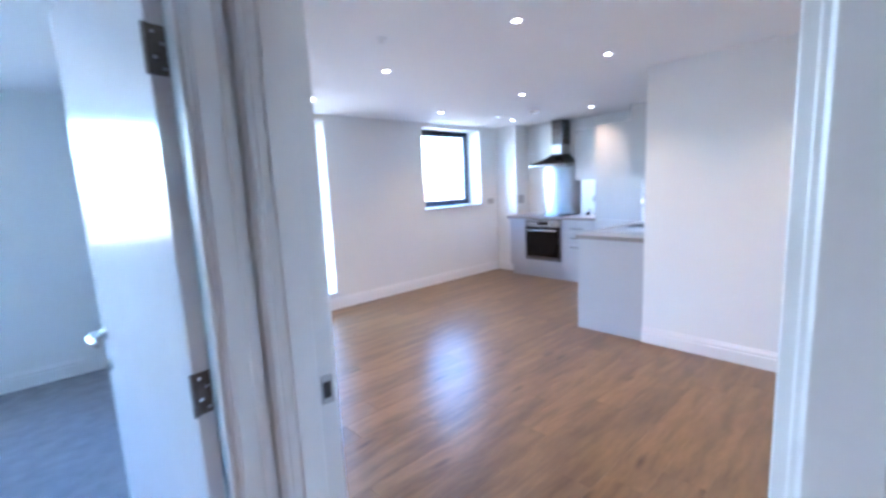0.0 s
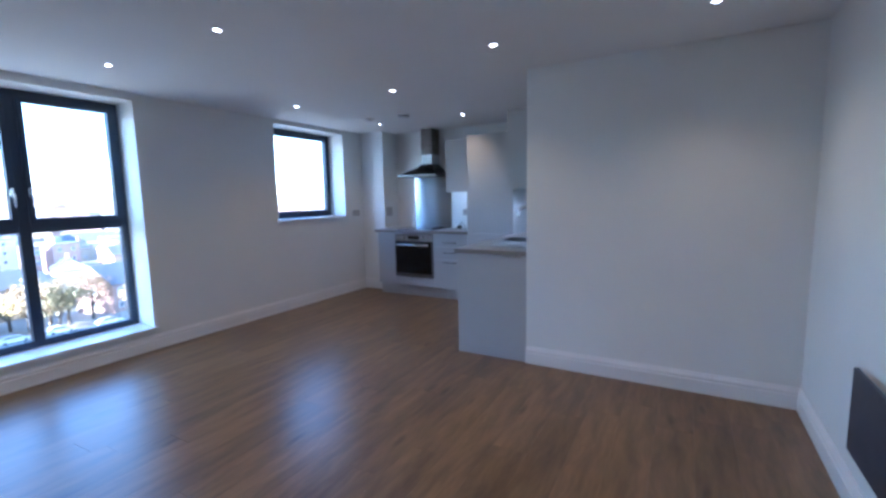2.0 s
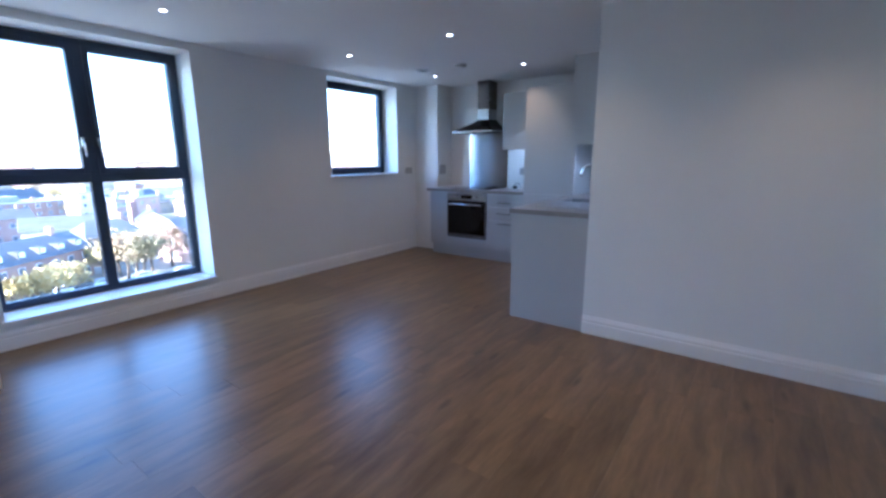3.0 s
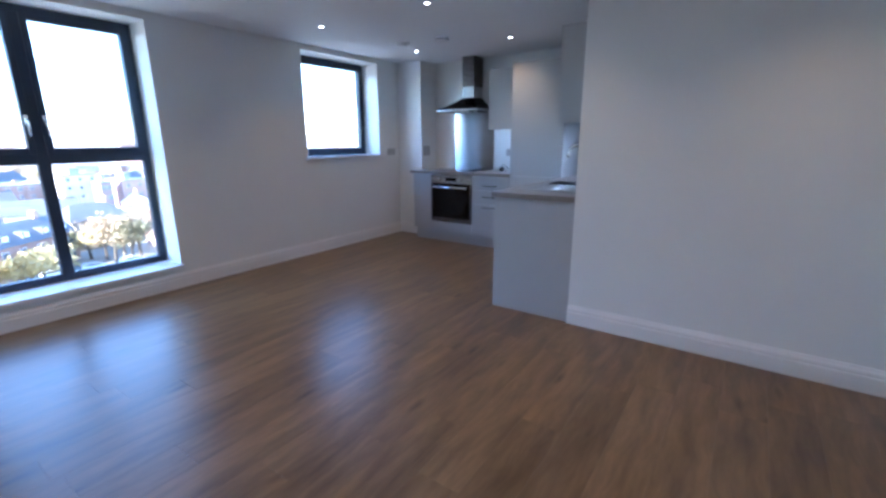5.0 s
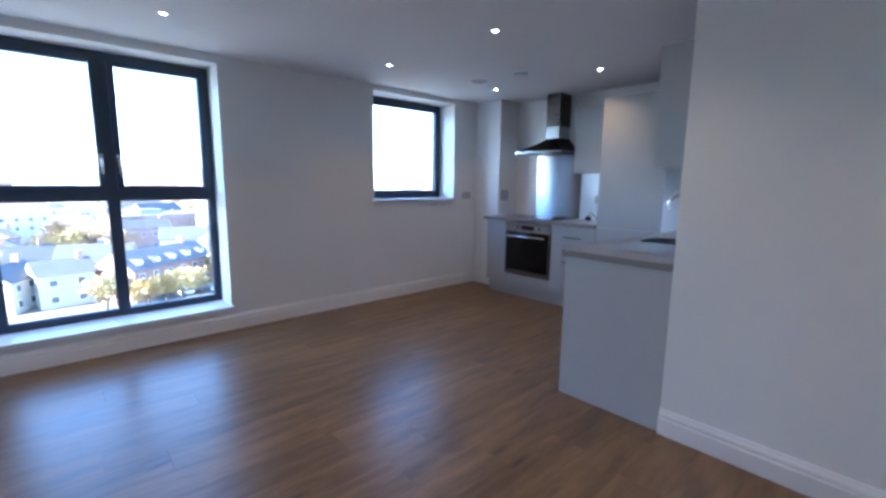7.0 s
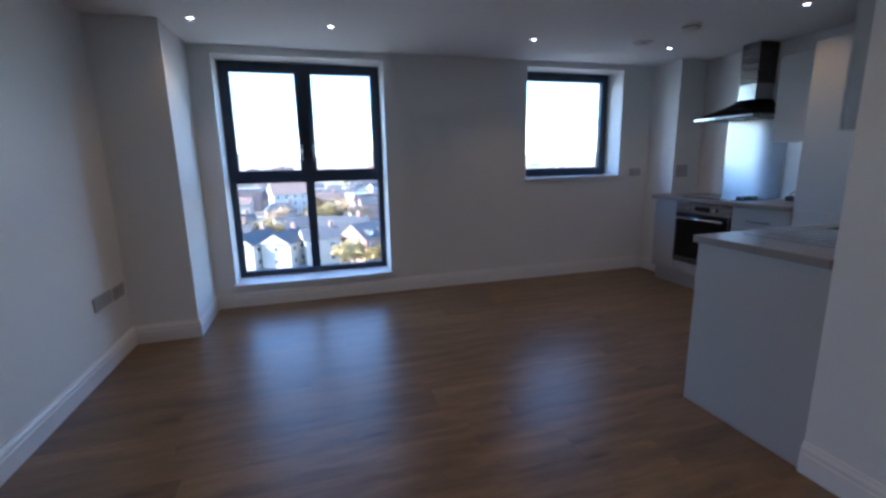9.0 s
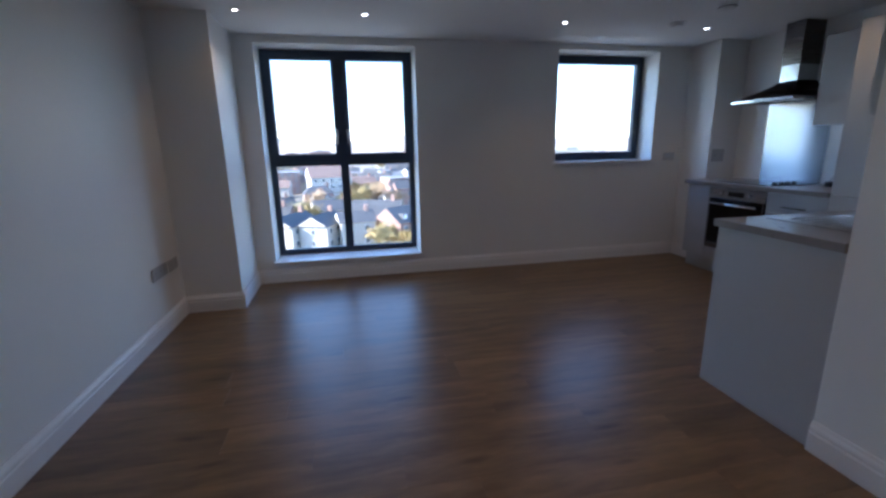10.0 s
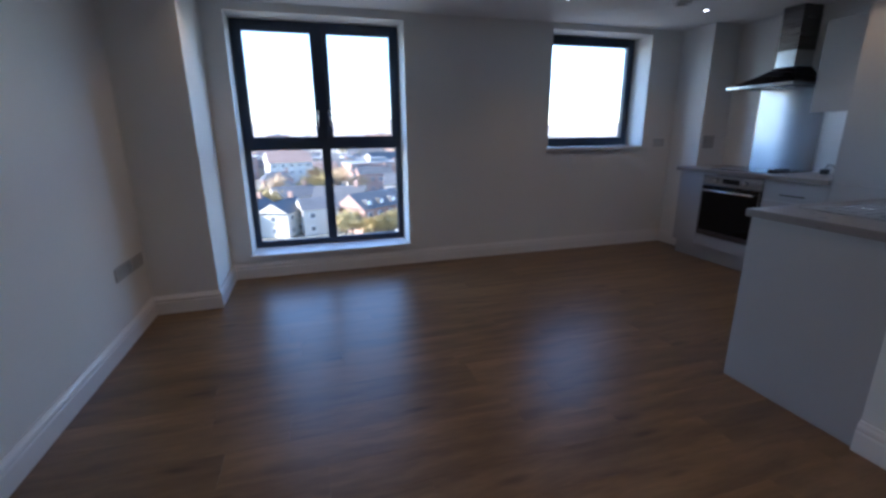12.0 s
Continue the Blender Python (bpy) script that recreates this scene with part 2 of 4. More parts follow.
def box(bm, x0, y0, z0, x1, y1, z1):
    g = bmesh.ops.create_cube(bm, size=1.0)["verts"]
    bmesh.ops.scale(bm, vec=(abs(x1 - x0), abs(y1 - y0), abs(z1 - z0)), verts=g)
    bmesh.ops.translate(bm, vec=((x0 + x1) / 2, (y0 + y1) / 2, (z0 + z1) / 2), verts=g)
    return g


def boxes(*bs, bevel=0.0, seg=2):
    bm = bmesh.new()
    for b in bs:
        box(bm, *b)
    if bevel:
        bmesh.ops.bevel(bm, geom=bm.edges[:], offset=bevel, segments=seg, profile=0.5, affect='EDGES')
    return bm


def tube(bm, pts, r, n=16, radii=None):
    """A round bar along a line of points, closed at both ends."""
    pts = [Vector(p) for p in pts]
    rings = []
    up = Vector((0.13, 0.29, 0.95)).normalized()
    for i, p in enumerate(pts):
        a = pts[max(0, i - 1)]
        b = pts[min(len(pts) - 1, i + 1)]
        d = (b - a).normalized()
        u = d.cross(up).normalized()
        v = d.cross(u).normalized()
        rad = radii[i] if radii else r
        rings.append([bm.verts.new(p + rad * (math.cos(2 * math.pi * k / n) * u + math.sin(2 * math.pi * k / n) * v))
                      for k in range(n)])
    for a, b in zip(rings, rings[1:]):
        for k in range(n):
            bm.faces.new((a[k], a[(k + 1) % n], b[(k + 1) % n], b[k]))
    bm.faces.new(rings[0][::-1])
    bm.faces.new(rings[-1])
    return rings


def lathe(bm, profile, centre=(0, 0, 0), n=24, axis='z'):
    """A turned shape from (radius, height) pairs."""
    cx, cy, cz = centre
    rings = []
    for r, h in profile:
        ring = []
        for k in range(n):
            a = 2 * math.pi * k / n
            p = (r * math.cos(a), r * math.sin(a), h)
            if axis == 'y':
                p = (p[0], p[2], p[1])
            elif axis == 'x':
                p = (p[2], p[0], p[1])
            ring.append(bm.verts.new((cx + p[0], cy + p[1], cz + p[2])))
        rings.append(ring)
    for a, b in zip(rings, rings[1:]):
        for k in range(n):
            bm.faces.new((a[k], a[(k + 1) % n], b[(k + 1) % n], b[k]))
    bm.faces.new(rings[0][::-1])
    bm.faces.new(rings[-1])


def prism(bm, ring0, ring1):
    """Closed solid between two like rings of points."""
    a = [bm.verts.new(p) for p in ring0]
    b = [bm.verts.new(p) for p in ring1]
    n = len(a)
    for k in range(n):
        bm.faces.new((a[k], a[(k + 1) % n], b[(k + 1) % n], b[k]))
    bm.faces.new(a[::-1])
    bm.faces.new(b)


def finish(name, bm, material, smooth=False):
    bmesh.ops.recalc_face_normals(bm, faces=bm.faces[:])
    me = bpy.data.meshes.new(name)
    bm.to_mesh(me)
    bm.free()
    me.materials.append(material)
    if smooth:
        for p in me.polygons:
            p.use_smooth = True
    return me


def thing(name, at, label, category, group="", kind=""):
    ob = new(name)
    ob.empty_display_size = 0.1
    ob.location = at
    ORIGIN[ob] = Vector(at)
    return tagged(ob, label, category, group, kind)


def part(name, bm, material, parent, label="", smooth=False):
    """Links a bmesh, drawn in world coordinates, as one mesh under a thing or under a part."""
    root = parent
    while root.parent:
        root = root.parent
    bmesh.ops.translate(bm, vec=-ORIGIN[root], verts=bm.verts[:])
    ob = new(name, finish(name, bm, material, smooth))
    ob.parent = parent
    if label:
        ob["label"] = label
    return ob


def single(name, bm, material, at, label, category, group="", kind="", smooth=False):
    """A thing of one mesh with its origin at its base."""
    bmesh.ops.translate(bm, vec=-Vector(at), verts=bm.verts[:])
    ob = new(name, finish(name, bm, material, smooth))
    ob.location = at
    ORIGIN[ob] = Vector(at)
    return tagged(ob, label, category, group, kind)


def structure(name, bm, material, label, category):
    ob = new(name, finish(name, bm, material))
    ORIGIN[ob] = Vector((0, 0, 0))
    return tagged(ob, label, category, kind="structure")


# ---- the plan, in metres ----
CEIL = 2.29
XW, XWH = 0.82, 0.70          # living-room side and hall side of the west wall
YN, YNO = 5.00, 5.42          # window wall, inner and outer face
YS = 0.10                     # south wall
XP, YP = 4.07, 1.85           # partition beside the kitchen
XE = 6.27                     # kitchen back wall
XPIER, YPIER = 5.93, 4.60     # boxed pier in the kitchen corner
XCOL, YCOL = 1.262, 4.325      # boxed column by the window
YHALL = 1.30                  # hall side of the bedroom wall
DOOR_S, DOOR_N = 0.375, 1.240 # clear opening of the living-room doorway
BD_W, BD_E = -0.22, 0.605     # clear opening of the bedroom doorway
DOOR_H = 2.02
BIG = (1.437, 2.888, 0.208, 2.225)
SMALL = (4.375, 5.543, 1.105, 2.235)
# bedroom window, its unseen west part widened to let in more daylight
BED = (-2.90, -0.42, 0.95, 2.215)
YF = 5.265                    # inner face of the window frames

# walls
def wall_with_openings(name, x0, x1, openings, label):
    """The outer wall along x, pierced by openings (x0, x1, z0, z1)."""
    bs = []
    x = x0
    for a, b, z0, z1 in sorted(openings):
        bs.append((x, YN, 0, a, YNO, CEIL))
        bs.append((a, YN, 0, b, YNO, z0))
        bs.append((a, YN, z1, b, YNO, CEIL))
        x = b
    bs.append((x, YN, 0, x1, YNO, CEIL))
    return structure(name, boxes(*bs), M_WALL, label, "wall")


wall_with_openings("wall_north", -3.0, 6.5, [BIG, SMALL, BED], "white painted plaster window wall with deep reveals")
structure("wall_west", boxes((XWH, YS - 0.12, 0, XW, DOOR_S - 0.03, CEIL), (XWH, DOOR_N + 0.03, 0, XW, YN, CEIL),
                             (XWH, DOOR_S - 0.03, DOOR_H + 0.03, XW, DOOR_N + 0.03, CEIL)), M_WALL,
          "white painted partition with the living-room doorway", "wall")
structure("wall_south", boxes((XW, YS - 0.12, 0, XP + 0.12, YS, CEIL)), M_WALL, "white painted plaster wall", "wall")
structure("wall_partition", boxes((XP, YS, 0, XP + 0.12, YP, CEIL)), M_WALL, "white painted partition beside the kitchen", "wall")
structure("wall_kitchen_south", boxes((XP + 0.12, YP - 0.12, 0, XE + 0.26, YP, CEIL)), M_WALL, "white painted wall behind the sink", "wall")
structure("wall_kitchen_east", boxes((XE, YP, 0, XE + 0.26, YN, CEIL)), M_WALL, "white painted wall behind the hob", "wall")
structure("pier_kitchen", boxes((XPIER, YPIER, 0, XE - 0.002, YN - 0.002, CEIL)), M_WALL, "white boxed pier in the kitchen corner", "wall")
structure("column_boxing", boxes((XW + 0.002, YCOL, 0, XCOL, YN - 0.002, CEIL)), M_WALL, "white boxed column beside the large window", "wall")
structure("wall_bedroom_south", boxes((-3.0, YHALL, 0, BD_W - 0.03, YHALL + 0.10, CEIL), (BD_E + 0.03, YHALL, 0, XWH, YHALL + 0.10, CEIL),
                                      (BD_W - 0.03, YHALL, DOOR_H + 0.03, BD_E + 0.03, YHALL + 0.10, CEIL)), M_WALL,
          "white painted hall wall with the bedroom doorway", "wall")
# walls out of view, added to close hall and bedroom against daylight
structure("wall_west_unseen", boxes((-3.12, -1.3, 0, -3.0, YNO, CEIL)), M_WALL, "white painted wall", "wall")
structure("wall_hall_south_unseen", boxes((-3.0, -1.42, 0, XWH + 0.12, -1.3, CEIL)), M_WALL, "white painted hall end wall", "wall")
structure("wall_hall_east_unseen", boxes((XWH, -1.3, 0, XW, YS - 0.12, CEIL)), M_WALL, "white painted hall wall", "wall")
structure("ceiling", boxes((-3.12, -1.42, CEIL, XE + 0.26, YNO, CEIL + 0.22)), M_CEIL, "flat white painted plaster ceiling", "ceiling")
structure("floor_hall", boxes((-3.0, -1.3, -0.2, XWH, YHALL, 0.0)), M_OAK, "oak laminate hall floor", "floor")
structure("floor_bedroom", boxes((-3.0, YHALL, -0.2, XWH, YN, 0.0)), M_CARPET, "blue-grey bedroom carpet", "carpet")
floor_ob = structure("floor", boxes((XWH, YS - 0.12, -0.2, XP + 0.12, YN, -0.008), (XP + 0.12, YP - 0.12, -0.2, XE + 0.26, YN, -0.008)), M_SLAB, "brown oak laminate plank floor", "floor")

# skirting boards
SKIRT = ((0, 0), (0.018, 0), (0.018, 0.088), (0.0135, 0.093), (0.0135, 0.099), (0.0165, 0.104), (0.015, 0.116),
         (0.009, 0.126), (0.006, 0.138), (0, 0.138))


def skirting(p0, p1, normal, end0, end1):
    """end: -1 inner corner, 1 outer corner, 0 square."""
    a, b, n = Vector((*p0, 0)), Vector((*p1, 0)), Vector((*normal, 0))
    d = (b - a).normalized()
    bm = bmesh.new()
    prism(bm, [a + n * (s + 0.0005) + Vector((0, 0, z + 0.001)) - d * (end0 * s) for s, z in SKIRT],
          [b + n * (s + 0.0005) + Vector((0, 0, z + 0.001)) + d * (end1 * s) for s, z in SKIRT])
    return structure("baseboard", bm, M_TRIM, "white moulded skirting board", "skirting board")


skirting((XW, DOOR_N + 0.085), (XW, YCOL), (1, 0), 0, -1)
skirting((XW, YCOL), (XCOL, YCOL), (0, -1), -1, 1)
skirting((XCOL, YCOL), (XCOL, YN), (1, 0), 1, -1)
skirting((XCOL, YN), (XPIER, YN), (0, -1), -1, -1)
skirting((XPIER, YN), (XPIER, 4.565), (-1, 0), -1, 0)
skirting((XP, YP), (XP, YS), (-1, 0), 0, -1)
skirting((XP, YS), (XW, YS), (0, 1), -1, -1)
skirting((XW, YS), (XW, DOOR_S - 0.085), (1, 0), -1, 0)
skirting((-3.0, YN), (XWH, YN), (0, -1), -1, -1)
skirting((XWH, YN), (XWH, YHALL + 0.10), (-1, 0), -1, -1)


# door linings, stops and architraves
ARCH = ((0, 0), (0.067, 0), (0.067, 0.014), (0.061, 0.018), (0.050, 0.017), (0.046, 0.0125), (0.042, 0.0105),
        (0.039, 0.0125), (0.003, 0.0115), (0, 0.008))


def architrave(name, along, lo, hi, face, out):
    """Three mitred moulded lengths round an opening lo..hi on the wall face. along: 'x' or 'y'."""
    bm = bmesh.new()

    def pt(u, s, z):
        f = face + out * s
        return (u, f, z) if along == 'x' else (f, u, z)
    g = 0.006
    prism(bm, [pt(lo - g - w, s, 0.001) for w, s in ARCH], [pt(lo - g - w, s, DOOR_H + g + w) for w, s in ARCH])
    prism(bm, [pt(hi + g + w, s, 0.001) for w, s in ARCH], [pt(hi + g + w, s, DOOR_H + g + w) for w, s in ARCH])
    prism(bm, [pt(lo - g - w, s, DOOR_H + g + w) for w, s in ARCH], [pt(hi + g + w, s, DOOR_H + g + w) for w, s in ARCH])
    return structure(name, bm, M_TRIM, "white moulded door architrave", "architrave")


architrave("trim", 'y', DOOR_S, DOOR_N, XWH - 0.0005, -1)
architrave("trim", 'y', DOOR_S, DOOR_N, XW + 0.0005, 1)
architrave("trim", 'x', BD_W, BD_E, YHALL - 0.0005, -1)
a, b = XWH - 0.001, XW + 0.001
structure("trim", boxes((a, DOOR_S - 0.028, 0, b, DOOR_S, DOOR_H), (a, DOOR_N, 0, b, DOOR_N + 0.028, DOOR_H),
                        (a, DOOR_S - 0.028, DOOR_H, b, DOOR_N + 0.028, DOOR_H + 0.028),
                        (a + 0.02, DOOR_S, 0, a + 0.075, DOOR_S + 0.012, DOOR_H - 0.0005),
                        (a + 0.02, DOOR_N - 0.012, 0, a + 0.075, DOOR_N, DOOR_H - 0.0005), bevel=0.0015, seg=1),
          M_TRIM, "white painted door lining with stop", "door frame")
a, b = YHALL - 0.001, YHALL + 0.101
structure("trim", boxes((BD_W - 0.028, a, 0, BD_W, b, DOOR_H), (BD_E, a, 0, BD_E + 0.028, b, DOOR_H),
                        (BD_W - 0.028, a, DOOR_H, BD_E + 0.028, b, DOOR_H + 0.028),
                        (BD_E - 0.012, a + 0.015, 0, BD_E, a + 0.045, DOOR_H - 0.0005), bevel=0.0015, seg=1),
          M_TRIM, "white painted bedroom door lining", "door frame")
strike = thing("strike_plate", (0.785, DOOR_N, 0.94), "small steel strike plate on the door lining", "strike plate")
part("plate", boxes((0.786, DOOR_N - 0.003, 0.935, 0.816, DOOR_N + 0.001, 1.005), bevel=0.001, seg=1), M_METPLATE, strike)
part("latch_hole", boxes((0.789, DOOR_N - 0.0042, 0.950, 0.809, DOOR_N - 0.002, 0.990)), M_KNOB, strike, "dark latch recess")


def lever_handle(door, x, z, y, out):
    """Round rose, neck and lever that points to the hinge side (towards -x)."""
    bm = bmesh.new()
    lathe(bm, [(0.026, 0), (0.026, out * 0.006), (0.023, out * 0.009), (0.011, out * 0.010)], (x, y, z), 28, 'y')
    hd = part("handle", bm, M_CHROME, door, "polished chrome lever handle", smooth=False)
    bm = bmesh.new()
    o = out
    tube(bm, [(x, y + o * 0.008, z), (x, y + o * 0.035, z), (x - 0.004, y + o * 0.046, z), (x - 0.014, y + o * 0.052, z),
              (x - 0.05, y + o * 0.053, z), (x - 0.10, y + o * 0.052, z - 0.002), (x - 0.125, y + o * 0.049, z - 0.006)],
         0.0095, 16, (0.0095, 0.0095, 0.0098, 0.0098, 0.0095, 0.009, 0.007))
    part("lever", bm, M_CHROME, hd, smooth=True)
    bm = bmesh.new()
    lathe(bm, [(0.025, 0), (0.025, o * 0.005), (0.022, o * 0.008), (0.004, o * 0.008)], (x, y, z - 0.11), 24, 'y')
    part("keyhole_rose", bm, M_CHROME, door, "round chrome escutcheon")


def door_leaf(name, width, hinge_at, angle, label):
    """A flush leaf that runs along +x from its hinge; turned about the hinge by angle degrees."""
    d = thing(name, (0, 0, 0), label, "door", kind="structure")
    part("leaf", boxes((0.002, -0.020, 0.008, width, 0.020, DOOR_H - 0.006), bevel=0.002), M_DOOR, d)
    lever_handle(d, width - 0.055, 1.00, -0.020, -1)
    lever_handle(d, width - 0.055, 1.00, 0.020, 1)
    part("latch_plate", boxes((width - 0.002, -0.012, 0.93, width + 0.0015, 0.012, 1.08)), M_METPLATE, d, "steel latch plate")
    for z in (0.22, 0.985, 1.735):
        hg = part("hinge", boxes((-0.0015, -0.016, z - 0.05, 0.004, 0.021, z + 0.05), bevel=0.0006, seg=1), M_HINGE, d, "worn steel butt hinge")
        bm = bmesh.new()
        tube(bm, [(-0.004, 0.023, z - 0.05), (-0.004, 0.023, z + 0.05)], 0.006, 12)
        part("knuckle", bm, M_HINGE, hg)
        for sy, sz in ((-0.008, -0.036), (0.008, -0.014), (-0.008, 0.014), (0.008, 0.036)):
            bm = bmesh.new()
            lathe(bm, [(0.0042, 0), (0.0040, -0.0008), (0.0012, -0.0011)], (-0.0015, sy, z + sz), 12, 'x')
            part("screw", bm, M_CHROME, hg, "bright screw head")
    d.matrix_basis = pose(*hinge_at, 0, 0, angle)
    return d


door_leaf("door_1", 0.800, (XW + 0.006, DOOR_S + 0.004 - 0.02, 0), -7.3, "open white flush door with chrome lever handle")
door_leaf("door_2", 0.785, (BD_E - 0.022, YHALL + 0.115, 0), 97.0, "open glossy white bedroom door with steel hinges")

# ---- windows ----
def ring_boxes(x0, x1, z0, z1, w, y0, y1):
    return [(x0, y0, z0, x0 + w, y1, z1), (x1 - w, y0, z0, x1, y1, z1), (x0 + w, y0, z0, x1 - w, y1, z0 + w),
            (x0 + w, y0, z1 - w, x1 - w, y1, z1)]


def pane(win, x0, x1, z0, z1):
    p = part("pane", boxes((x0, YF + 0.030, z0, x1, YF + 0.036, z1)), M_GLASS, win, "clear glass pane")
    p.visible_shadow = False
    return p


def gasket(win, x0, x1, z0, z1, y):
    part("gasket", boxes(*ring_boxes(x0 - 0.002, x1 + 0.002, z0 - 0.002, z1 + 0.002, 0.007, y, y + 0.01)), M_KNOB, win, "black rubber gasket")


def sash(win, x0, x1, z0, z1, w=0.042):
    s = part("sash", boxes(*ring_boxes(x0, x1, z0, z1, w, YF - 0.012, YF + 0.05), bevel=0.003, seg=2), M_FRAME, win, "opening sash")
    gasket(win, x0 + w, x1 - w, z0 + w, z1 - w, YF + 0.018)
    pane(win, x0 + w - 0.004, x1 - w + 0.004, z0 + w - 0.004, z1 - w + 0.004)
    return s


def window_handle(s, x, z, metal=None):
    metal = metal or M_STEEL
    h = part("window_handle", boxes((x - 0.012, YF - 0.020, z - 0.035, x + 0.012, YF - 0.0118, z + 0.035), bevel=0.003), metal, s, "slim lever window handle")
    bm = bmesh.new()
    tube(bm, [(x, YF - 0.018, z), (x, YF - 0.042, z), (x, YF - 0.05, z - 0.008), (x, YF - 0.052, z - 0.03), (x, YF - 0.048, z - 0.115)],
         0.009, 12, (0.009, 0.009, 0.0095, 0.0095, 0.007))
    part("grip", bm, metal, h, smooth=True)


def sill_board(win, x0, x1, z):
    part("window_sill", boxes((x0 - 0.022, YN - 0.032, z - 0.024, x1 + 0.022, YN - 0.0005, z + 0.004),
                              (x0 + 0.001, YN - 0.004, z - 0.02, x1 - 0.001, YF, z + 0.004), bevel=0.003), M_TRIM, win, "white painted sill board")


def four_light_window(name, opening, label):
    x0, x1, z0, z1 = opening
    e = 0.002
    x0, x1, z1 = x0 + e, x1 - e, z1 - e
    z0 = z0 + 0.004
    w = thing(name, (x0, YF, z0), label, "window", kind="structure")
    xm, zt = (x0 + x1) / 2, 1.175
    f = 0.052
    bs = ring_boxes(x0, x1, z0, z1, f, YF, YF + 0.07)
    bs += [(xm - 0.037, YF, z0 + f, xm + 0.037, YF + 0.07, z1 - f)]
    bs += [(x0 + f, YF + 0.001, zt - 0.045, xm - 0.037, YF + 0.069, zt + 0.03), (xm + 0.037, YF + 0.001, zt - 0.045, x1 - f, YF + 0.069, zt + 0.03)]
    part("window_frame", boxes(*bs, bevel=0.002, seg=1), M_FRAME, w, "dark anthracite frame")
    o = 0.006
    for k, (a, b) in enumerate(((x0 + f - o, xm - 0.037 + o), (xm + 0.037 - o, x1 - f + o))):
        s = sash(w, a, b, zt + 0.03 - o, z1 - f + o)
        window_handle(s, b - 0.021 if k == 0 else a + 0.021, zt + 0.27)
        pane(w, a, b, z0 + f - 0.004, zt - 0.041)
        gasket(w, a + o, b - o, z0 + f, zt - 0.045, YF + 0.02)
    sill_board(w, opening[0], opening[1], opening[2])
    return w


def one_light_window(name, opening, label):
    x0, x1, z0, z1 = opening
    e = 0.002
    x0, x1, z1 = x0 + e, x1 - e, z1 - e
    z0 = z0 + 0.004
    w = thing(name, (x0, YF, z0), label, "window", kind="structure")
    f = 0.052
    part("window_frame", boxes(*ring_boxes(x0, x1, z0, z1, f, YF, YF + 0.07), bevel=0.002, seg=1), M_FRAME, w, "dark anthracite frame")
    o = 0.006
    s = sash(w, x0 + f - o, x1 - f + o, z0 + f - o, z1 - f + o)
    window_handle(s, x1 - f + o - 0.021, (z0 + z1) / 2 - 0.25, M_KNOB)
    sill_board(w, opening[0], opening[1], opening[2])
    return w


four_light_window("window_1", BIG, "tall anthracite four-light window with white sill")
one_light_window("window_2", SMALL, "square anthracite casement window with white sill")
one_light_window("window_3", BED, "anthracite bedroom window with white sill")

# ---- downlights and ceiling fittings ----
def downlight(x, y):
    d = thing("downlight", (0, 0, 0), "small round recessed downlight, lit, in the ceiling", "downlight", "ceiling downlights")
    bm = bmesh.new()
    lathe(bm, [(0.0180, -0.001), (0.030, -0.005), (0.034, -0.0035), (0.034, 0.0), (0.0180, 0.0)], (0, 0, 0), 28)
    part("bezel", bm, M_TRIM, d, "white bezel", smooth=False)
    bm = bmesh.new()
    lathe(bm, [(0.0165, -0.0005), (0.0165, -0.003), (0.012, -0.0040), (0.004, -0.0045)], (0, 0, 0), 24)
    part("lens", bm, M_LENS, d, "glowing lens", smooth=True)
    d.matrix_basis = pose(x, y, CEIL)
    return d


LIGHTS = [(1.47, 4.28), (2.40, 4.27), (4.06, 4.27), (5.45, 4.27), (1.47, 3.075), (2.40, 3.075), (4.06, 3.075), (5.45, 3.075),
          (2.385, 1.86), (3.45, 1.87), (2.385, 0.675), (3.45, 0.675)]
first_light = downlight(*LIGHTS[0])
for x, y in LIGHTS[1:]:
    copy_thing(first_light, pose(x, y, CEIL))
spot = bpy.data.lights.new("downlight_lamp", 'SPOT')
spot.energy, spot.color, spot.spot_size, spot.spot_blend, spot.shadow_soft_size = 1.45, (1.0, 0.63, 0.31), radians(114), 1.0, 0.03
for x, y in LIGHTS:
    new("downlight_lamp", spot).matrix_world = pose(x, y, CEIL - 0.012)

# hall downlight out of view, added to light and warm the door jambs
unseen_hall_lamp = bpy.data.lights.new("unseen_hall_lamp", 'SPOT')
unseen_hall_lamp.energy, unseen_hall_lamp.color, unseen_hall_lamp.spot_size, unseen_hall_lamp.spot_blend, unseen_hall_lamp.shadow_soft_size = 2.6, (1.0, 0.80, 0.66), radians(150), 0.6, 0.05
UNSEEN_HALL_LIGHTS = [(-1.2, 0.2)]
for x, y in UNSEEN_HALL_LIGHTS:
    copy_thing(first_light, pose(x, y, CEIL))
    new("unseen_hall_lamp", unseen_hall_lamp).matrix_world = pose(x, y, CEIL - 0.012)

sd = thing("smoke_detector", (5.05, 3.63, CEIL), "round white smoke detector on the ceiling", "smoke detector")
bm = bmesh.new()
lathe(bm, [(0.068, 0), (0.068, -0.012), (0.062, -0.016), (0.059, -0.030), (0.044, -0.040), (0.010, -0.042)], (5.05, 3.63, CEIL), 32)
part("body", bm, M_PLATE, sd)
bm = bmesh.new()
lathe(bm, [(0.0625, -0.018), (0.0625, -0.024), (0.052, -0.0245)], (5.05, 3.63, CEIL), 32)
part("vent_ring", bm, M_KNOB, sd, "dark sensing slot")
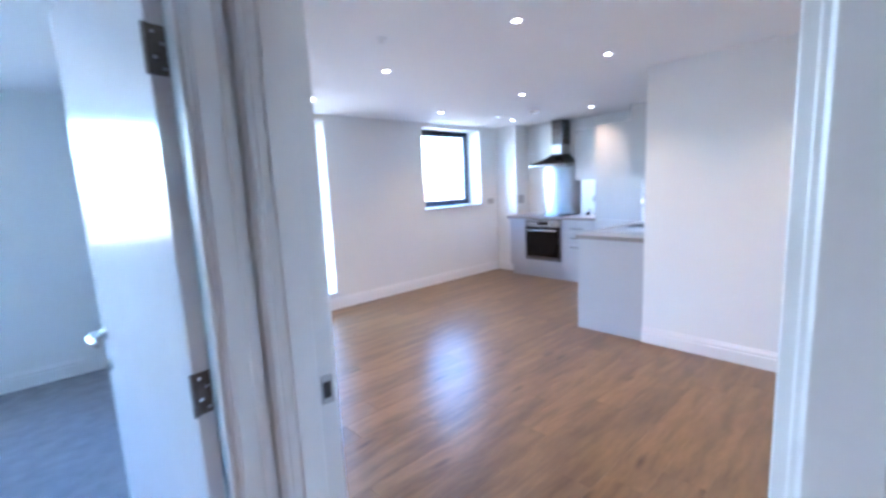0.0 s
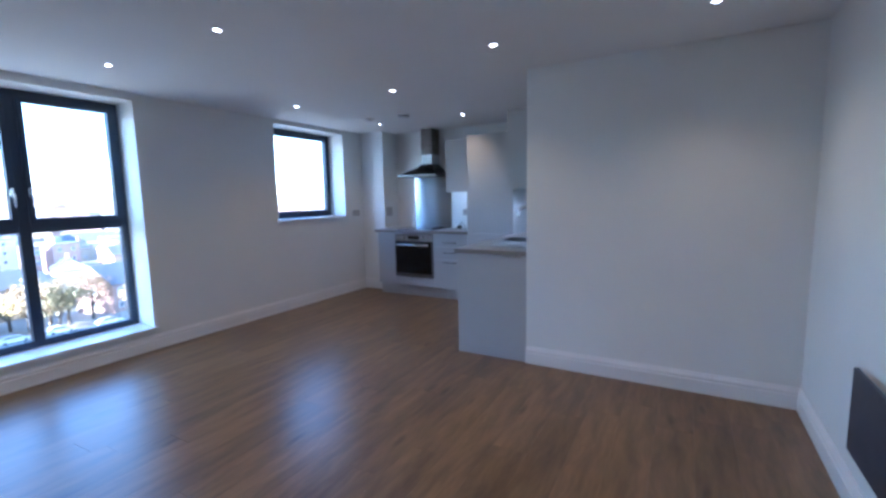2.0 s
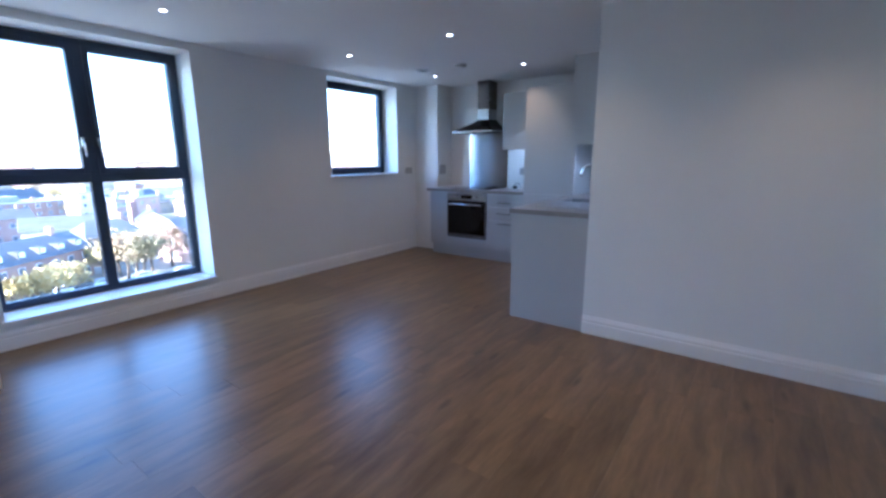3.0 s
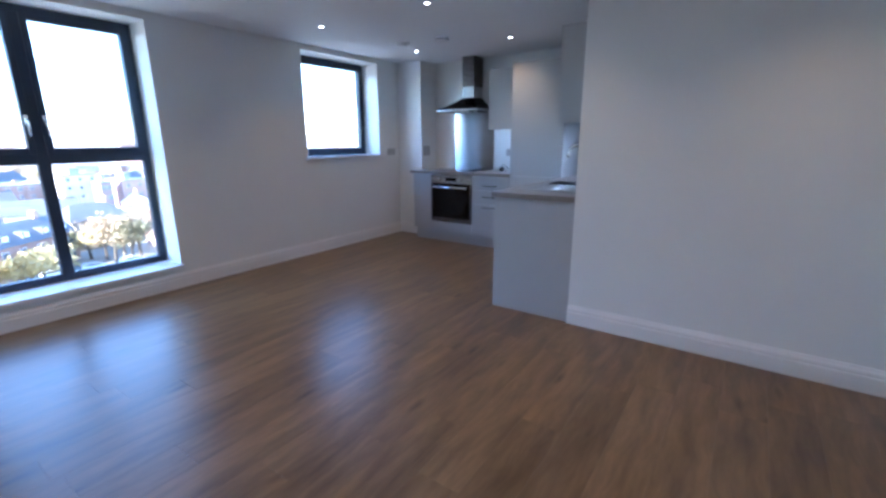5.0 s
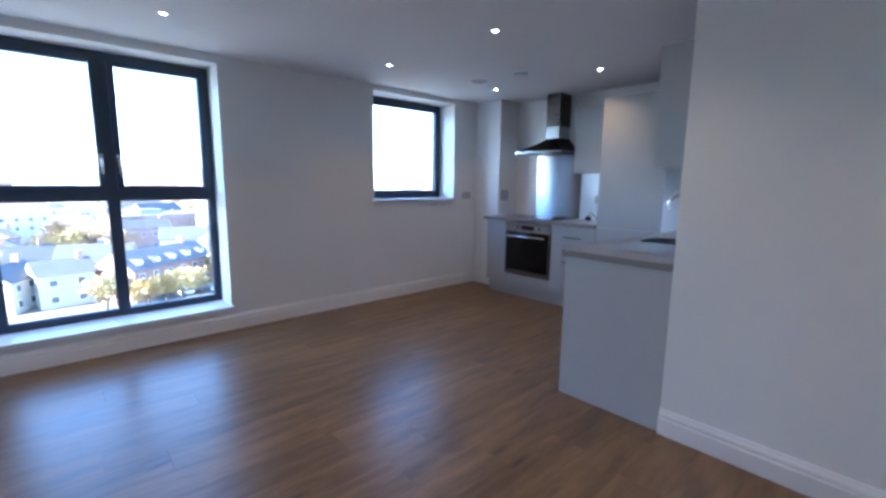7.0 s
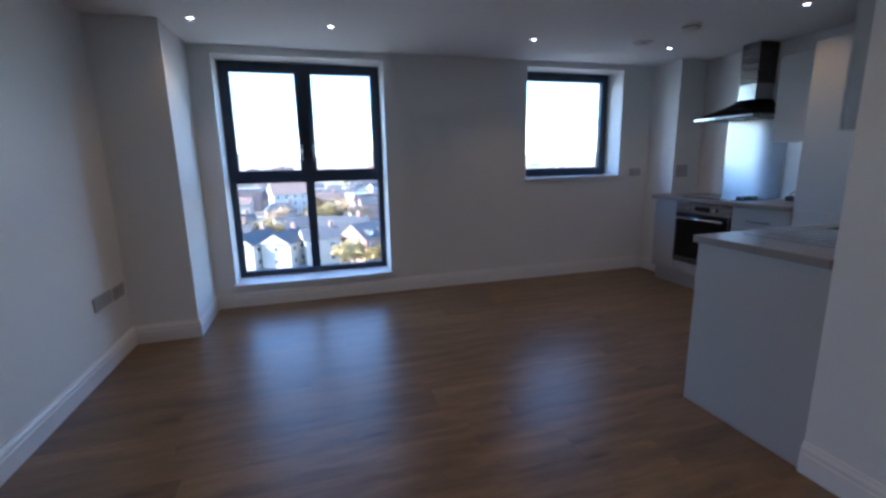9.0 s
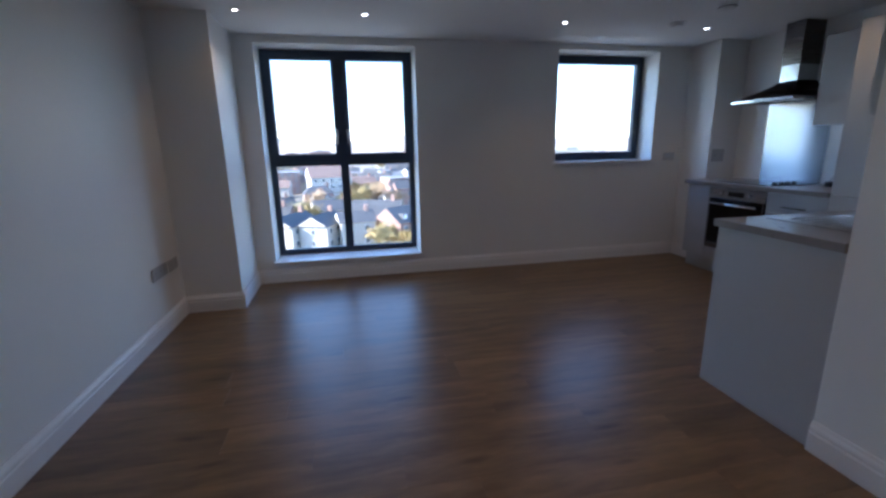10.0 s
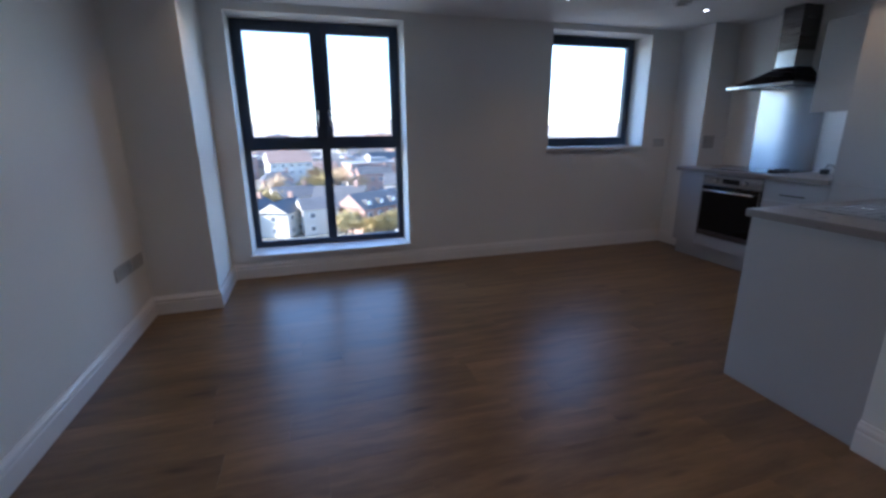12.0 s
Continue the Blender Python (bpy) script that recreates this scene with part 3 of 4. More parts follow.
ev = thing("extract_vent", (5.05, 4.145, CEIL), "round white extract valve in the ceiling", "ceiling vent")
bm = bmesh.new()
lathe(bm, [(0.080, 0), (0.080, -0.006), (0.070, -0.012), (0.056, -0.004)], (5.05, 4.145, CEIL), 36)
part("rim", bm, M_PLATE, ev)
bm = bmesh.new()
lathe(bm, [(0.020, -0.004), (0.050, -0.016), (0.044, -0.024), (0.006, -0.026)], (5.05, 4.145, CEIL), 32)
part("valve_disc", bm, M_PLATE, ev)
sp = thing("sprinkler_head", (1.95, 2.505, CEIL), "small white ceiling sprinkler cap", "sprinkler")
bm = bmesh.new()
lathe(bm, [(0.034, 0), (0.034, -0.003), (0.012, -0.006), (0.010, -0.020), (0.020, -0.024), (0.020, -0.027), (0.004, -0.028)], (1.95, 2.505, CEIL), 24)
part("cap", bm, M_PLATE, sp)


# ---- wall plates ----
def wall_plate(at, normal, w, h, material, label, category, sockets=2):
    """A faceplate with rocker switches; drawn facing -y and then turned."""
    t = thing("wall_socket" if category == "socket" else "wall_switch", (0, 0, 0), label, category)
    part("faceplate", boxes((-w / 2, -0.008, -h / 2, w / 2, 0, h / 2), bevel=0.002), material, t)
    if category == "socket":
        for k in range(sockets):
            cx = (k - (sockets - 1) / 2) * 0.07
            part("rocker", boxes((cx - 0.008, -0.0115, 0.016, cx + 0.008, -0.0078, 0.034), bevel=0.001, seg=1), material, t)
            part("earth_slot", boxes((cx - 0.003, -0.0086, -0.002, cx + 0.003, -0.0079, 0.008)), M_KNOB, t, "dark pin slot")
    else:
        for k in range(sockets):
            cx = (k - (sockets - 1) / 2) * 0.028
            part("rocker", boxes((cx - 0.010, -0.0115, -0.014, cx + 0.010, -0.0078, 0.014), bevel=0.001, seg=1), material, t)
    t.matrix_basis = pose(*at, 0, 0, normal)
    return t


wall_plate((XW, 4.185, 0.452), 90, 0.170, 0.086, M_METPLATE, "satin steel double socket low beside the column", "socket")
wall_plate((XW, 3.945, 0.458), 90, 0.250, 0.086, M_METPLATE, "wide satin steel media plate low on the wall", "socket", 3)
wall_plate((XW, 2.325, 0.455), 90, 0.146, 0.086, M_METPLATE, "satin steel double socket above the skirting", "socket")
wall_plate((5.765, YN, 1.137), 0, 0.146, 0.086, M_METPLATE, "satin steel switch plate beside the small window", "switch", 3)
wall_plate((6.04, YPIER, 1.150), 0, 0.146, 0.130, M_METPLATE, "satin steel double socket above the worktop", "socket")
wall_plate((XE, 3.42, 1.13), -90, 0.146, 0.086, M_METPLATE, "satin steel double socket under the wall cabinet", "socket")
plug = thing("black_plug", (XE - 0.01, 3.46, 0.912), "black moulded plug lying on the worktop", "plug")
part("body", boxes((6.05, 3.43, 0.912, 6.10, 3.48, 0.955), bevel=0.008), M_KNOB, plug)
bm = bmesh.new()
tube(bm, [(6.075, 3.455, 0.95), (6.09, 3.455, 0.985), (6.13, 3.45, 0.99), (6.18, 3.44, 0.955), (6.215, 3.43, 0.917)], 0.0035, 8)
part("flex", bm, M_KNOB, plug, smooth=True)

# ---- panel heater on the south wall ----
ht = thing("panel_heater", (2.60, YS, 0.28), "dark slate-grey slim wall panel heater", "heater")
part("front_panel", boxes((2.15, 0.128, 0.285, 3.060, 0.146, 0.635), bevel=0.004), M_HEATER, ht)
part("back_case", boxes((2.23, 0.108, 0.32, 2.98, 0.1275, 0.60), bevel=0.006), M_KNOB, ht, "black rear casing")
for x in (2.32, 2.93):
    part("bracket", boxes((x, YS, 0.36, x + 0.03, 0.109, 0.56)), M_METPLATE, ht, "steel wall bracket")
part("control_pod", boxes((2.985, 0.104, 0.52, 3.085, 0.127, 0.575), bevel=0.005), M_PLATE, ht, "small white control")

# ---- kitchen: hob run along the east wall ----
XF = 5.70                      # door fronts
G = 0.0022
PL = 0.15


def base_unit(y0, y1, label, fronts, handles=(), carcass_top=0.868):
    """Carcass with slab fronts that face -x, and a plinth. fronts: (z0, z1) bands."""
    u = thing("base_cabinet", ((XF + XE) / 2, (y0 + y1) / 2, 0), label, "kitchen cabinet", "hob-side base cabinets")
    part("body", boxes((XF + 0.019, y0 + 0.001, PL, XE - 0.005, y1 - 0.001, carcass_top)), M_CARC, u)
    part("plinth", boxes((XF + 0.058, y0 + 0.0005, 0.001, XF + 0.076, y1 - 0.0005, PL - 0.001)), M_CAB, u, "pale grey plinth")
    for i, (a, b) in enumerate(fronts):
        d = part("drawer_front" if len(fronts) > 1 else "door", boxes((XF, y0 + G, a + G, XF + 0.018, y1 - G, b - G), bevel=0.0015), M_CAB, u, "pale grey slab front")
        for z in (h for h in handles if a < h < b):
            hb = bmesh.new()
            yc = (y0 + y1) / 2
            tube(hb, [(XF - 0.002, yc - 0.09, z), (XF - 0.024, yc - 0.09, z), (XF - 0.026, yc - 0.085, z), (XF - 0.026, yc + 0.085, z),
                      (XF - 0.024, yc + 0.09, z), (XF - 0.002, yc + 0.09, z)], 0.006, 10)
            part("handle", hb, M_CHIM, d, "steel bar handle", smooth=True)
    return u


base_unit(4.272, 4.560, "narrow pale grey base cabinet with slab door", [(PL, 0.865)])
base_unit(3.158, 3.658, "pale grey three-drawer base cabinet", [(PL, 0.53), (0.53, 0.70), (0.70, 0.865)], (0.497, 0.625, 0.757))
ou = thing("oven_housing", ((XF + XE) / 2, 3.9650, 0), "pale grey housing round the built-in oven", "kitchen cabinet", "hob-side base cabinets")
part("side_panel", boxes((XF + 0.019, 3.6605, PL, XE - 0.005, 3.6760, 0.868)), M_CARC, ou)
part("side_panel", boxes((XF + 0.019, 4.2540, PL, XE - 0.005, 4.2695, 0.868)), M_CARC, ou)
part("shelf", boxes((XF + 0.02, 3.6770, 0.225, XE - 0.01, 4.2530, 0.243)), M_CARC, ou)
part("plinth", boxes((XF + 0.058, 3.6585, 0.001, XF + 0.076, 4.2715, PL - 0.001)), M_CAB, ou, "pale grey plinth")
part("filler_front", boxes((XF, 3.6595, PL + G, XF + 0.018, 4.2705, 0.262), bevel=0.0015), M_CAB, ou, "pale grey slab front")

ov = thing("built_in_oven", (5.9, 3.9650, 0.243), "built-in steel oven with black glass door", "oven")
oy0, oy1 = 3.6640, 4.2660
part("body", boxes((XF + 0.016, 3.6800, 0.244, XE - 0.03, 4.2500, 0.850)), M_STEEL, ov)
cp = part("control_panel", boxes((XF - 0.004, oy0, 0.760, XF + 0.015, oy1, 0.860), bevel=0.002), M_PANEL, ov, "brushed steel control panel")
part("display", boxes((XF - 0.0055, 3.8800, 0.787, XF - 0.0035, 4.0500, 0.832)), M_BLACK, cp, "black display strip")
for y in (3.8200, 4.1200):
    bm = bmesh.new()
    lathe(bm, [(0.019, 0), (0.018, -0.010), (0.015, -0.018), (0.004, -0.019)], (XF - 0.004, y, 0.81), 20, 'x')
    part("knob", bm, M_STEEL, cp, "round steel knob")
od = part("oven_door", boxes((XF - 0.008, oy0, 0.300, XF + 0.015, oy1, 0.756), bevel=0.003), M_BLACK, ov, "black glass oven door")
part("inner_window", boxes((XF - 0.0095, 3.7500, 0.37, XF - 0.0078, 4.1800, 0.64)), M_BLACK, od, "darker viewing pane")
bm = bmesh.new()
tube(bm, [(XF - 0.045, 3.7100, 0.712), (XF - 0.045, 4.2200, 0.712)], 0.011, 14)
for y in (3.7500, 4.1800):
    tube(bm, [(XF - 0.006, y, 0.712), (XF - 0.045, y, 0.712)], 0.007, 10)
part("door_handle", bm, M_CHROME, od, "bright steel bar handle", smooth=True)
part("lower_trim", boxes((XF - 0.006, oy0, 0.266, XF + 0.015, oy1, 0.297), bevel=0.002), M_CHIM, ov, "steel lower trim")
for a, b in ((oy0 - 0.0003, oy0 + 0.018), (oy1 - 0.018, oy1 + 0.0003)):
    part("door_stile", boxes((XF - 0.0105, a, 0.2995, XF - 0.0075, b, 0.7565), bevel=0.0008, seg=1), M_CHIM, od, "slim steel door edge")
part("door_rail", boxes((XF - 0.0105, oy0 + 0.0185, 0.2995, XF - 0.0075, oy1 - 0.0185, 0.318), bevel=0.0008, seg=1), M_CHIM, od, "slim steel door edge")


def worktop(name, bs, label):
    o = thing(name, ((bs[0][0] + bs[0][3]) / 2, (bs[0][1] + bs[0][4]) / 2, 0.87), label, "worktop")
    part("slab", boxes(*bs), M_TOP, o)
    return o


wt = worktop("worktop", [(XF - 0.022, 3.160, 0.870, XE - 0.001, 4.598, 0.908)], "grey-brown stone-effect laminate worktop at the hob")
part("front_edge", boxes((XF - 0.026, 3.160, 0.871, XF - 0.0215, 4.598, 0.907), bevel=0.0018), M_TOP, wt, "rounded worktop edge")

hb = thing("ceramic_hob", (5.95, 3.9650, 0.908), "black glass hob set into the worktop", "hob")
part("glass_top", boxes((5.755, 3.6750, 0.9085, 6.215, 4.2550, 0.915), bevel=0.002), M_BLACK, hb)
for k, x in enumerate((5.84, 5.91, 5.98, 6.05)):
    bm = bmesh.new()
    lathe(bm, [(0.021, 0), (0.020, 0.014), (0.017, 0.024), (0.004, 0.025)], (x, 3.7300, 0.915), 20)
    part("knob", bm, M_KNOB, hb, "round black control knob")
for x, y, r in ((5.84, 3.9000, 0.085), (5.84, 4.1300, 0.07), (6.06, 3.9000, 0.07), (6.06, 4.1300, 0.085)):
    bm = bmesh.new()
    n = 40
    prof = [(r, 0.0), (r, 0.0008), (r - 0.003, 0.0008), (r - 0.003, 0.0)]
    rings = []
    for rad, h in prof:
        rings.append([bm.verts.new((x + rad * math.cos(2 * math.pi * k / n), y + rad * math.sin(2 * math.pi * k / n), 0.9151 + h)) for k in range(n)])
    for a, b in zip(rings, rings[1:]):
        for k in range(n):
            bm.faces.new((a[k], a[(k + 1) % n], b[(k + 1) % n], b[k]))
    part("cooking_ring", bm, M_METPLATE, hb, "thin grey ring mark")

sbk = thing("splashback", (XE - 0.004, 3.9660, 0.910), "brushed steel splashback behind the hob", "splashback")
part("sheet", boxes((XE - 0.008, 3.6750, 0.910, XE - 0.001, 4.2700, 1.629), bevel=0.001, seg=1), M_SPLASH, sbk)
for yy in (3.6725, 4.2705):
    part("edge_trim", boxes((XE - 0.0105, yy, 0.910, XE - 0.001, yy + 0.0022, 1.629)), M_CHROME, sbk, "thin steel edge trim")

# cooker hood: flared canopy, lip, chimney
ch = thing("cooker_hood", (6.0, 3.9600, 1.63), "steel chimney cooker hood above the hob", "cooker hood")
hy0, hy1, hx0 = 3.655, 4.262, 5.800
part("lip", boxes((hx0, hy0, 1.630, XE - 0.002, hy1, 1.652), bevel=0.002), M_STEEL, ch, "bright steel front lip")
cy0, cy1, cx0 = 3.855, 4.028, 6.05
bm = bmesh.new()
rings = []
for k in range(9):
    u = k / 8
    w = (1 - u) ** 1.3
    z = 1.652 + 0.148 * u
    rings.append([(cx0 + (hx0 - cx0) * w, cy0 + (hy0 - cy0) * w, z), (XE - 0.003, cy0 + (hy0 - cy0) * w, z),
                  (XE - 0.003, cy1 + (hy1 - cy1) * w, z), (cx0 + (hx0 - cx0) * w, cy1 + (hy1 - cy1) * w, z)])
vs = [[bm.verts.new(p) for p in r] for r in rings]
for a, b in zip(vs, vs[1:]):
    for k in range(4):
        bm.faces.new((a[k], a[(k + 1) % 4], b[(k + 1) % 4], b[k]))
bm.faces.new(vs[0][::-1])
bm.faces.new(vs[-1])
# sleeve stays plain steel; canopy and upper chimney carry dark reflections as colour
part("canopy", bm, M_HOOD, ch, "flared steel canopy, dark reflections in its colour")
part("lower_chimney", boxes((cx0 + 0.004, cy0 + 0.004, 1.795, XE - 0.003, cy1 - 0.004, 1.94), bevel=0.002), M_STEEL, ch, "plain steel lower chimney sleeve")
part("upper_chimney", boxes((cx0, cy0, 1.935, XE - 0.0025, cy1, CEIL - 0.002), bevel=0.002), M_CHIM, ch, "steel upper chimney, dark reflections in its colour")
part("grease_filter", boxes((hx0 + 0.05, hy0 + 0.05, 1.626, XE - 0.05, hy1 - 0.05, 1.6305)), M_HOOD, ch, "grey mesh filter")
for y in (3.9200, 3.9600, 4.0000):
    part("push_button", boxes((hx0 - 0.002, y - 0.008, 1.637, hx0 + 0.001, y + 0.008, 1.646)), M_KNOB, ch, "small black button")

# wall cabinet and tall housing
TOPZ = 2.09
wc = thing("wall_cabinet", (6.07, 3.37, 1.41), "pale grey wall cabinet beside the hood", "kitchen cabinet")
part("body", boxes((5.979, 3.164, 1.439, XE - 0.002, 3.585, TOPZ - 0.001)), M_CARC, wc)
part("door", boxes((5.960, 3.1635, 1.410, 5.978, 3.5855, TOPZ), bevel=0.0015), M_CAB, wc, "pale grey slab door")
part("side_panel", boxes((5.9795, 3.586, 1.410, XE - 0.0025, 3.602, TOPZ), bevel=0.001, seg=1), M_CAB, wc)
tall = thing("tall_fridge_housing", (5.94, 2.83, 0), "tall pale grey integrated fridge housing", "kitchen cabinet")
part("body", boxes((XF + 0.019, 2.552, PL, XE - 0.002, 3.144, TOPZ - 0.002)), M_CARC, tall)
part("side_panel", boxes((XF + 0.002, 3.1445, 0.001, XE - 0.003, 3.157, TOPZ), bevel=0.001, seg=1), M_CAB, tall)
part("upper_door", boxes((XF, 2.552, 0.892, XF + 0.018, 3.143, TOPZ), bevel=0.0015), M_CAB, tall, "pale grey upper door")
part("lower_door", boxes((XF, 2.552, PL, XF + 0.018, 3.143, 0.888), bevel=0.0015), M_CAB, tall, "pale grey lower door")
part("plinth", boxes((XF + 0.058, 2.552, 0.001, XF + 0.076, 3.143, PL - 0.001)), M_CAB, tall)

# ---- kitchen: sink run that ends in the peninsula panel ----
SY = 2.462
ep = thing("end_panel", (XP + 0.01, 2.15, 0.0), "pale grey end panel of the sink run", "end panel")
part("board", boxes((XP + 0.001, YP + 0.001, 0.001, XP + 0.020, SY - 0.0012, 0.868), bevel=0.0015), M_CAB, ep)
part("edging", boxes((XP + 0.0015, SY - 0.001, 0.0015, XP + 0.0195, SY, 0.8675)), M_CAB, ep, "pale grey edging strip")
for x0, x1, lab in ((4.092, 4.64, "pale grey dishwasher-front base cabinet"), (4.642, 5.24, "pale grey sink base cabinet"), (5.242, 5.69, "pale grey corner base cabinet")):
    u = thing("sink_cabinet", ((x0 + x1) / 2, 2.15, 0), lab, "kitchen cabinet", "sink-side base cabinets")
    top = 0.868 if x0 != 4.642 else 0.66
    part("body", boxes((x0, YP + 0.005, PL, x1, SY - 0.02, top)), M_CARC, u)
    part("door", boxes((x0 + G, SY - 0.019, PL, x1 - G, SY - 0.001, 0.865), bevel=0.0015), M_CAB, u, "pale grey slab door")
    part("plinth", boxes((x0, SY - 0.065, 0.001, x1, SY - 0.047, PL - 0.001)), M_CAB, u)
# worktop with a hole for the bowl
bx0, bx1, by0, by1 = 4.80, 5.14, 1.98, 2.36
x0, x1, y0, y1 = XP - 0.014, XE - 0.002, YP + 0.001, 2.480
sw = worktop("worktop", [(x0 + 0.004, y0, 0.870, bx0, y1, 0.908), (bx1, y0, 0.870, XF - 0.001, y1, 0.908), (bx0, y0, 0.870, bx1, by0, 0.908),
                         (bx0, by1, 0.870, bx1, y1, 0.908), (XF - 0.001, y0, 0.870, x1, y1, 0.908)], "grey-brown stone-effect worktop round the sink")
part("end_edge", boxes((x0, y0, 0.8705, x0 + 0.0045, y1, 0.9075), bevel=0.0018), M_TOP, sw, "rounded worktop edge")
part("front_edge", boxes((x0, y1 - 0.0005, 0.8705, x1, y1 + 0.004, 0.9075), bevel=0.0018), M_TOP, sw, "rounded worktop edge")
sk = thing("inset_sink", (4.75, 2.17, 0.908), "stainless inset sink with ribbed drainer", "sink")
part("rim", boxes((4.30, 1.93, 0.9085, bx0, 2.41, 0.912), (bx1, 1.93, 0.9085, 5.19, 2.41, 0.912), (bx0, 1.93, 0.9085, bx1, by0, 0.912),
                  (bx0, by1, 0.9085, bx1, 2.41, 0.912)), M_SINK, sk)
bm = bmesh.new()
t = 0.0015
for b in ((bx0, by0, 0.76, bx0 + t, by1, 0.912), (bx1 - t, by0, 0.76, bx1, by1, 0.912), (bx0, by0, 0.76, bx1, by0 + t, 0.912),
          (bx0, by1 - t, 0.76, bx1, by1, 0.912), (bx0, by0, 0.757, bx1, by1, 0.76)):
    box(bm, *b)
part("bowl", bm, M_SINK, sk)
for k in range(7):
    y = 2.00 + k * 0.055
    bm = bmesh.new()
    tube(bm, [(4.36, y, 0.911), (4.38, y, 0.913), (4.72, y, 0.913), (4.74, y, 0.911)], 0.004, 8)
    part("drainer_rib", bm, M_SINK, sk, smooth=True)
bm = bmesh.new()
lathe(bm, [(0.034, 0.7602), (0.034, 0.762), (0.026, 0.763), (0.020, 0.7605)], (4.97, 2.17, 0), 24)
part("waste", bm, M_CHROME, sk, "chrome waste")

tp = thing("mixer_tap", (4.74, 1.97, 0.912), "chrome swan-neck mixer tap with side lever", "tap")
tx, ty = 4.74, 2.00
bm = bmesh.new()
lathe(bm, [(0.026, 0.912), (0.026, 0.918), (0.021, 0.924), (0.021, 1.02), (0.017, 1.03), (0.011, 1.035)], (tx, ty, 0), 24)
part("body", bm, M_CHROME, tp, smooth=True)
arc = [(tx, ty, 1.03), (tx, ty, 1.10), (tx, ty, 1.17)]
for k in range(1, 13):
    a = math.pi * k / 12
    arc.append((tx, ty + 0.075 * (1 - math.cos(a)), 1.17 + 0.072 * math.sin(a)))
arc.append((tx, ty + 0.15, 1.145))
bm = bmesh.new()
tube(bm, arc, 0.0130, 16)
part("spout", bm, M_CHROME, tp, "swan-neck spout", smooth=True)
bm = bmesh.new()
tube(bm, [(tx, ty, 1.0), (tx - 0.03, ty + 0.01, 1.012), (tx - 0.075, ty + 0.025, 1.045)], 0.007, 12, (0.012, 0.008, 0.005))
part("lever", bm, M_CHROME, tp, "slim lever", smooth=True)
for a, b, lab in ((4.472, 5.050, "pale grey wall cabinet over the drainer"), (5.052, 5.660, "pale grey wall cabinet over the sink")):
    uc = thing("wall_cabinet", ((a + b) / 2, 2.0, 1.405), lab, "kitchen cabinet", "sink-side wall cabinets")
    for e in (a, b - 0.016):
        part("side_panel", boxes((e, YP + 0.001, 1.405, e + 0.016, 2.142, TOPZ), bevel=0.001, seg=1), M_CAB, uc)
    part("body", boxes((a + 0.0165, YP + 0.002, 1.439, b - 0.0165, 2.1415, TOPZ - 0.001)), M_CARC, uc)
    part("door", boxes((a + 0.001, 2.1425, 1.405, b - 0.001, 2.161, TOPZ), bevel=0.0015), M_CAB, uc, "pale grey slab door")
# unseen glowing strips, added to brighten the walls below; panel edges hide them
for at, b in (((5.50, 2.0, 1.43), (5.48, 1.96, 1.4345, 5.62, 2.06, 1.4385)), ((6.06, 3.37, 1.43), (6.11, 3.24, 1.4305, 6.12, 3.42, 1.4385))):
    ls = thing("led_strip_light", at, "unseen glowing strip added under the wall cabinet", "strip light", "under-cabinet strip lights")
    part("diffuser", boxes(b, bevel=0.002), M_ADDED_GLOW, ls, "added glowing bar")
bk = thing("booklet", (5.86, 3.166, 0.908), "thin appliance booklet leaning against the tall unit", "booklet")
part("pages", boxes((5.78, 3.1625, 0.9085, 5.94, 3.169, 1.13), bevel=0.001, seg=1), M_PAPER, bk)

# ---- outside: the town below ----
GZ = -22.0
EYE_AT = Vector((2.0, 1.0, 0))


def at_bearing(deg, dist):
    a = radians(deg)
    return EYE_AT.x + dist * math.sin(a), EYE_AT.y + dist * math.cos(a)


bm = bmesh.new()
box(bm, -3000, -3000, GZ - 2, 3000, 4500, GZ)
structure("ground", bm, M_GRASS, "town ground of gardens, yards and verges", "ground")


def road(p, q, width):
    a, b = Vector((*p, GZ + 0.02)), Vector((*q, GZ + 0.02))
    n = (b - a).normalized().cross(Vector((0, 0, 1))) * width / 2
    bm = bmesh.new()
    prism(bm, [a - n, b - n, b + n, a + n], [v + Vector((0, 0, 0.08)) for v in (a - n, b - n, b + n, a + n)])
    structure("road", bm, M_ROAD, "grey asphalt street between houses", "road")


road(at_bearing(-30, 118), at_bearing(60, 105), 8)
road(at_bearing(14, 60), at_bearing(6, 700), 8)
road(at_bearing(-25, 230), at_bearing(55, 250), 9)
road(at_bearing(30, 90), at_bearing(26, 600), 8)


